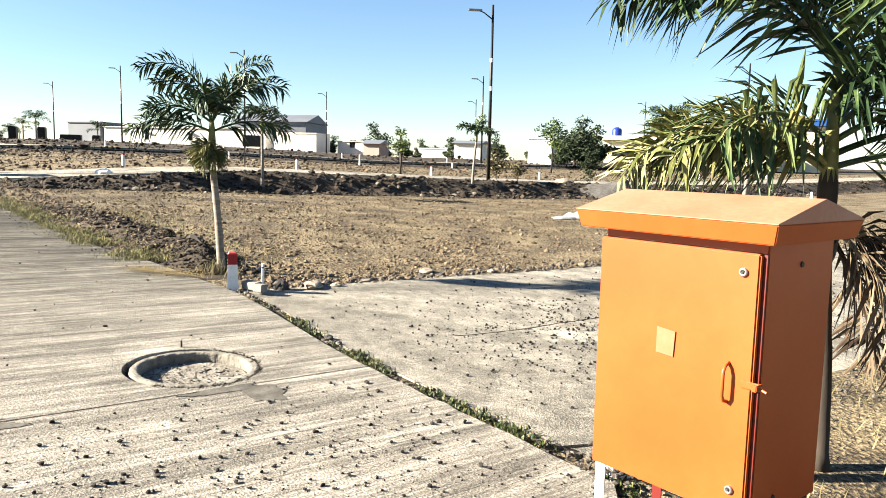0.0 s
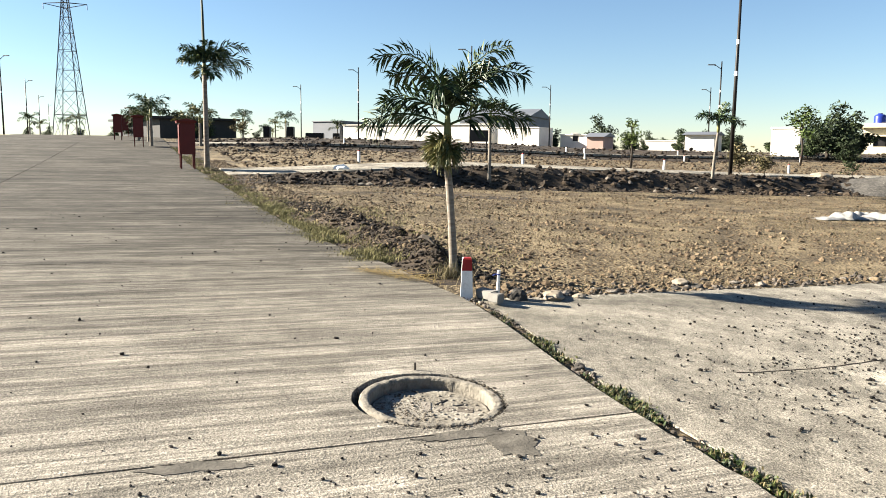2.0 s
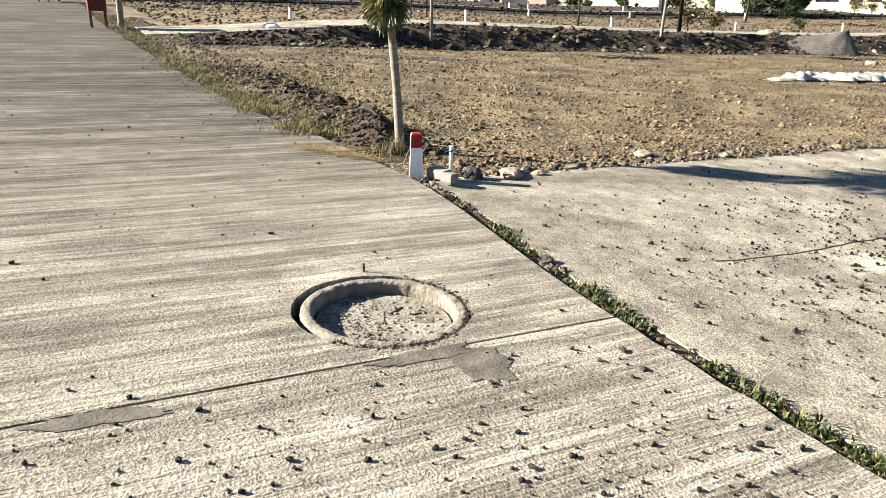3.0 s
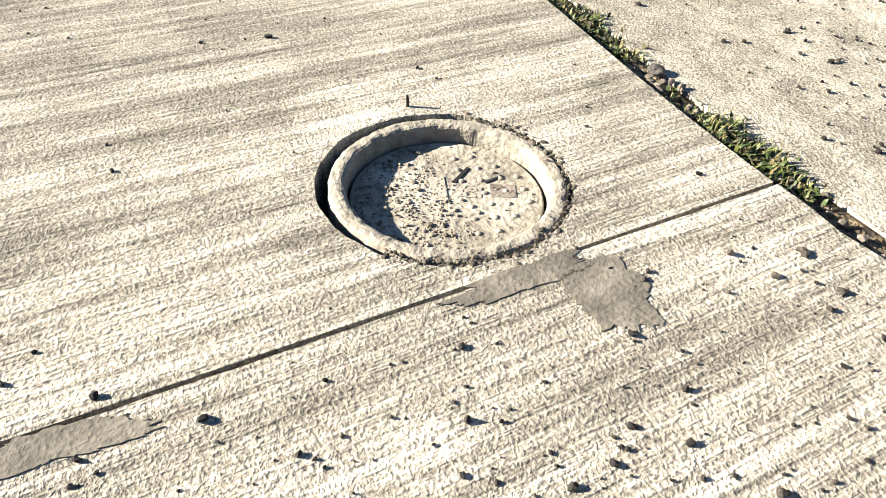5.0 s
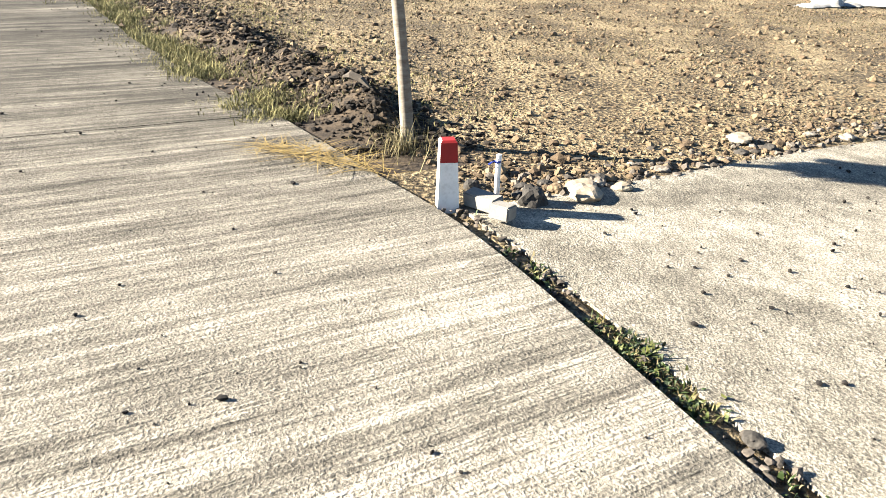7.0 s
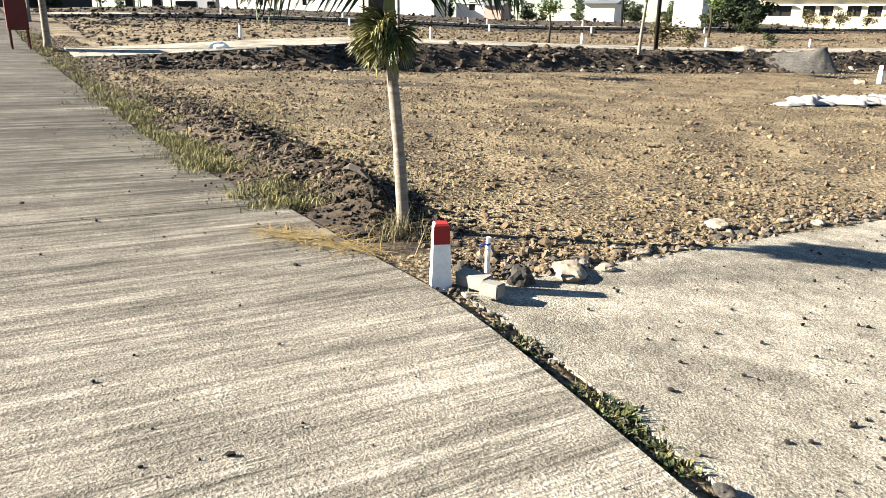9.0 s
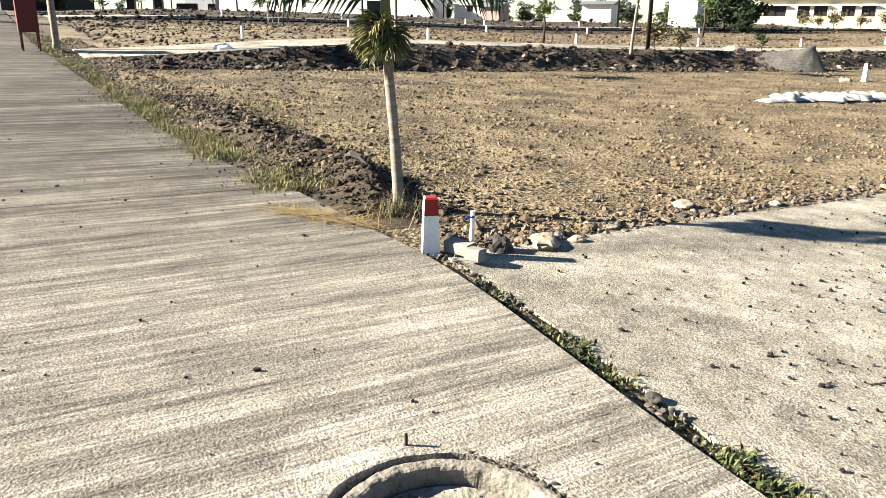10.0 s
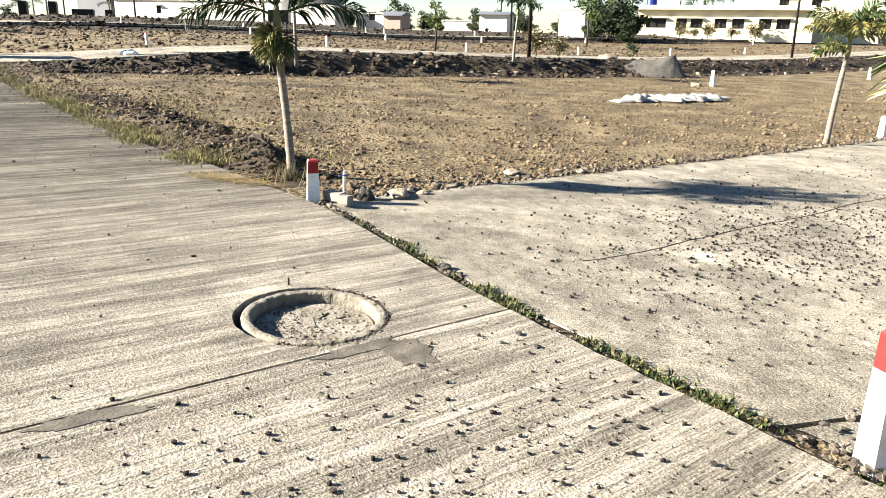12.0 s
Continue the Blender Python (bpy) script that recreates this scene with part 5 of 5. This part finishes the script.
# ---- buildings ----
def make_building(name, x, y, rz, w, d, h, wall, label, windows=(), door=None, roof=None, parapet=0.25, slab=0.35, dz=0.0, sill=1.0, wh=0.9):
    """Front along local x, facing -y. Openings are recessed, with frames; windows: (centre x, width)."""
    z = min(land(x, y), land(x + w * 0.7, y + 2)) - 0.2
    p = thing("building", pose(x, y, z + dz, 0, 0, rz), label, "building", "far buildings")
    bm = bmesh.new()
    holes = sorted((c - ww / 2, c + ww / 2) for c, ww in windows)
    px = 0.0
    t = 0.25
    for lo, hi in holes:
        box(bm, px, lo, 0, t, 0, h)
        box(bm, lo, hi, 0, t, 0, sill + 0.2)
        box(bm, lo, hi, 0, t, sill + wh + 0.2, h)
        px = hi
    box(bm, px, w, 0, t, 0, h)
    box(bm, 0, t, t, d, 0, h)
    box(bm, w - t, w, t, d, 0, h)
    box(bm, 0, w, d, d + t, 0, h)
    part("wall", bm, wall, p)
    bm = bmesh.new()
    if roof is None:
        box(bm, -slab, w + slab, -slab * 1.6, d + slab, h, h + 0.14, 0.01)
        if parapet:
            box(bm, 0, w, 0, 0.15, h + 0.14, h + 0.14 + parapet)
    else:
        m = d / 2
        vs = [bm.verts.new(c) for c in ((-0.3, -0.4, h), (w + 0.3, -0.4, h), (w + 0.3, m, h + roof), (-0.3, m, h + roof), (w + 0.3, d + 0.4, h), (-0.3, d + 0.4, h))]
        bm.faces.new((vs[0], vs[1], vs[2], vs[3]))
        bm.faces.new((vs[3], vs[2], vs[4], vs[5]))
        bm.faces.new((vs[0], vs[3], vs[5]))
        bm.faces.new((vs[1], vs[4], vs[2]))
        bm.faces.new((vs[0], vs[5], vs[4], vs[1]))
    part("roof", bm, wall if roof is None else M_GREYW, p)
    for lo, hi in holes:
        bm = bmesh.new()
        z0, z1 = sill + 0.2, sill + wh + 0.2
        box(bm, lo, hi, 0.16, 0.19, z0, z1)
        win = part("window", bm, M_DARK, p, "dark window pane")
        for fx in (lo, hi - 0.05, (lo + hi) / 2 - 0.025):
            bm = bmesh.new()
            box(bm, fx, fx + 0.05, 0.1, 0.16, z0, z1)
            part("frame_bar", bm, M_STEEL, win)
        bm = bmesh.new()
        box(bm, lo - 0.1, hi + 0.1, -0.3, -0.002, z1 + 0.02, z1 + 0.09)
        part("sunshade", bm, wall, win)
    return p


make_building("building", 21.9, 77.5, -20, 16, 6, 2.9, M_WALLC, "cream single-storey building with flat roof and dark windows", ((1.8, 1.9), (4.2, 1.0), (5.6, 1.1), (7.8, 1.1), (9.4, 1.1), (11.8, 1.1), (13.4, 1.2)), parapet=0.3)
make_building("building", 11.9, 66.5, -25, 2.2, 3, 2.2, M_WALLW, "small white washed block house", (), parapet=0, slab=0.05)
make_building("building", -42.5, 102, -20, 5, 6, 3.2, M_GREYW, "grey metal shed with mono roof", (), parapet=0, slab=0.1)
make_building("building", -37.2, 100, -14, 22, 7, 2.7, M_WALLW, "long white washed compound building", ((6, 0.6), (12, 0.6)), parapet=0, slab=0.1)
make_building("building", -21.5, 104, -12, 10, 9, 4.2, M_GREYW, "tall blue-grey gabled metal shed", (), roof=1.2)
make_building("building", -14.5, 93, -18, 5.5, 4, 2.4, M_WALLW, "low white compound wall and house", (), parapet=0, slab=0.05)
make_building("building", -7, 95, -20, 5, 4, 1.9, M_WALLW, "low white house with one dark window", ((2, 0.8),), parapet=0, slab=0.1)
M_PINK = surface("pink_wall", [(0.6, 0.42, 0.36), (0.7, 0.52, 0.45)], 1, 5, 0.9, 0.1, 12)
make_building("building", -3.6, 90, -20, 2.0, 3, 1.7, M_PINK, "narrow pinkish brick hut", (), roof=0.5)
make_building("building", 2.5, 96, -20, 6, 3, 1.4, M_WALLW, "low white wall and hut", (), parapet=0, slab=0.05)
make_building("building", 6.6, 82, -20, 2.9, 3, 1.9, M_WALLW, "small pale hut with grey roof", (), roof=0.35)
make_building("building", -36.5, 50.5, -38, 9, 5, 1.25, M_DARK, "dark low building behind the roadside palms", ((3, 0.8), (6, 0.8)), parapet=0, slab=0.4)
M_BLUER = surface("blue_roof_sheet", [(0.03, 0.12, 0.42), (0.05, 0.18, 0.55)], 2, 4, 0.5, 0.1, 20)
p = make_building("building", 34.2, 79.5, -20, 12, 5, 4.6, M_WALLC, "cream upper block with blue roof sheets", ((3, 0.9), (6, 0.9)), parapet=0, slab=0.1, sill=3.2)
bm = bmesh.new()
box(bm, -0.3, 12.3, -0.5, 5, 4.76, 5.5, 0.02)
part("roof_sheet", bm, M_BLUER, p, "blue metal roof sheet")


def make_tank(x, y, z):
    t = thing("water_tank", pose(x, y, z), "blue plastic water tank on the flat roof", "water tank")
    bm = bmesh.new()
    rings = lathe(bm, [(0.5, 0), (0.52, 0.06), (0.5, 0.12), (0.52, 0.4), (0.5, 0.46), (0.52, 0.74), (0.5, 0.8), (0.5, 1.0), (0.36, 1.14), (0.2, 1.18)], 28)
    bm.faces.new(rings[-1])
    smooth(part("tank", bm, M_BLUE, t))
    bm = bmesh.new()
    rings = lathe(bm, [(0.2, 1.17), (0.21, 1.24), (0.18, 1.26)], 20)
    bm.faces.new(rings[-1])
    part("lid", bm, M_BLUE, t)


make_tank(23.6, 78.8, min(land(21.9, 76.0), land(33.1, 78)) - 0.2 + 3.04)

# parked machines and signs far off, dark against the sky
for x, y, w, h, lab in ((-27.2, 56, 0.5, 0.9, "dark steel cabinet"), (-25.2, 56, 0.5, 0.9, "dark steel cabinet"), (-23.6, 57, 1.4, 0.45, "dark low stack of pipes"), (-21.8, 57, 0.5, 0.45, "dark steel cabinet")):
    bm = bmesh.new()
    box(bm, -w / 2, w / 2, -0.3, 0.3, -0.2, h, 0.04)
    box(bm, -w / 2 + 0.06, w / 2 - 0.06, -0.33, -0.301, 0.15, h - 0.12, 0.01)
    solid("cabinet", bm, M_STEEL, on_land(x, y, 10), lab + " standing on the far plot", "cabinet", "far cabinets")


def make_sign(x, y, w, h, z):
    s = thing("sign_board", on_land(x, y, 5, -0.05), "dark board on two thin posts", "sign board")
    for k in (-1, 1):
        bm = bmesh.new()
        tube(bm, [(k * w * 0.4, 0, -0.2), (k * w * 0.4, 0, z + h)], [0.025, 0.025], 6)
        part("post", bm, M_STEEL, s)
    bm = bmesh.new()
    box(bm, -w / 2, w / 2, -0.05, -0.027, z, z + h, 0.005)
    part("board", bm, M_DARK, s)


make_sign(-5.7, 30.5, 0.75, 0.45, 0.75)


# ---- lattice tower ----
def make_tower(x, y, h, w):
    t = thing("pylon", on_land(x, y, 20, -0.2), "grey steel lattice power pylon", "pylon")
    levels = [0, 0.16, 0.3, 0.42, 0.53, 0.63, 0.72, 0.8, 0.87, 0.94, 1.0]

    def corner(k, f):
        r = w / 2 * (1 - 0.8 * min(1, f / 0.8))
        return Vector(((-1, 1, 1, -1)[k] * r, (-1, -1, 1, 1)[k] * r, f * h))
    for k in range(4):
        bm = bmesh.new()
        tube(bm, [corner(k, f) for f in levels], [0.075] * len(levels), 5)
        part("leg", bm, M_GALVD, t)
    for k in range(4):
        bm = bmesh.new()
        for f0, f1 in zip(levels, levels[1:]):
            tube(bm, [corner(k, f0), corner((k + 1) % 4, f1)], [0.04] * 2, 4)
            tube(bm, [corner((k + 1) % 4, f0), corner(k, f1)], [0.04] * 2, 4)
            tube(bm, [corner(k, f1), corner((k + 1) % 4, f1)], [0.04] * 2, 4)
        part("bracing", bm, M_GALVD, t)
    for f in (0.8, 0.9, 1.0):
        bm = bmesh.new()
        for s in (-1, 1):
            tube(bm, [(0, 0, f * h), (s * w * 0.75, 0, f * h - 0.2)], [0.09, 0.05], 4)
            tube(bm, [(0, 0, f * h - 0.9), (s * w * 0.75, 0, f * h - 0.2)], [0.07, 0.05], 4)
            tube(bm, [(s * w * 0.75, 0, f * h - 0.2), (s * w * 0.75, 0, f * h - 1.1)], [0.06, 0.06], 5)
        part("crossarm", bm, M_GALVD, t)


M_GALVD = surface("weathered_steel", [(0.12, 0.13, 0.14), (0.2, 0.21, 0.22)], 3, 4, 0.6, 0.0, 20)
make_tower(-88.0, 109, 28, 4.5)
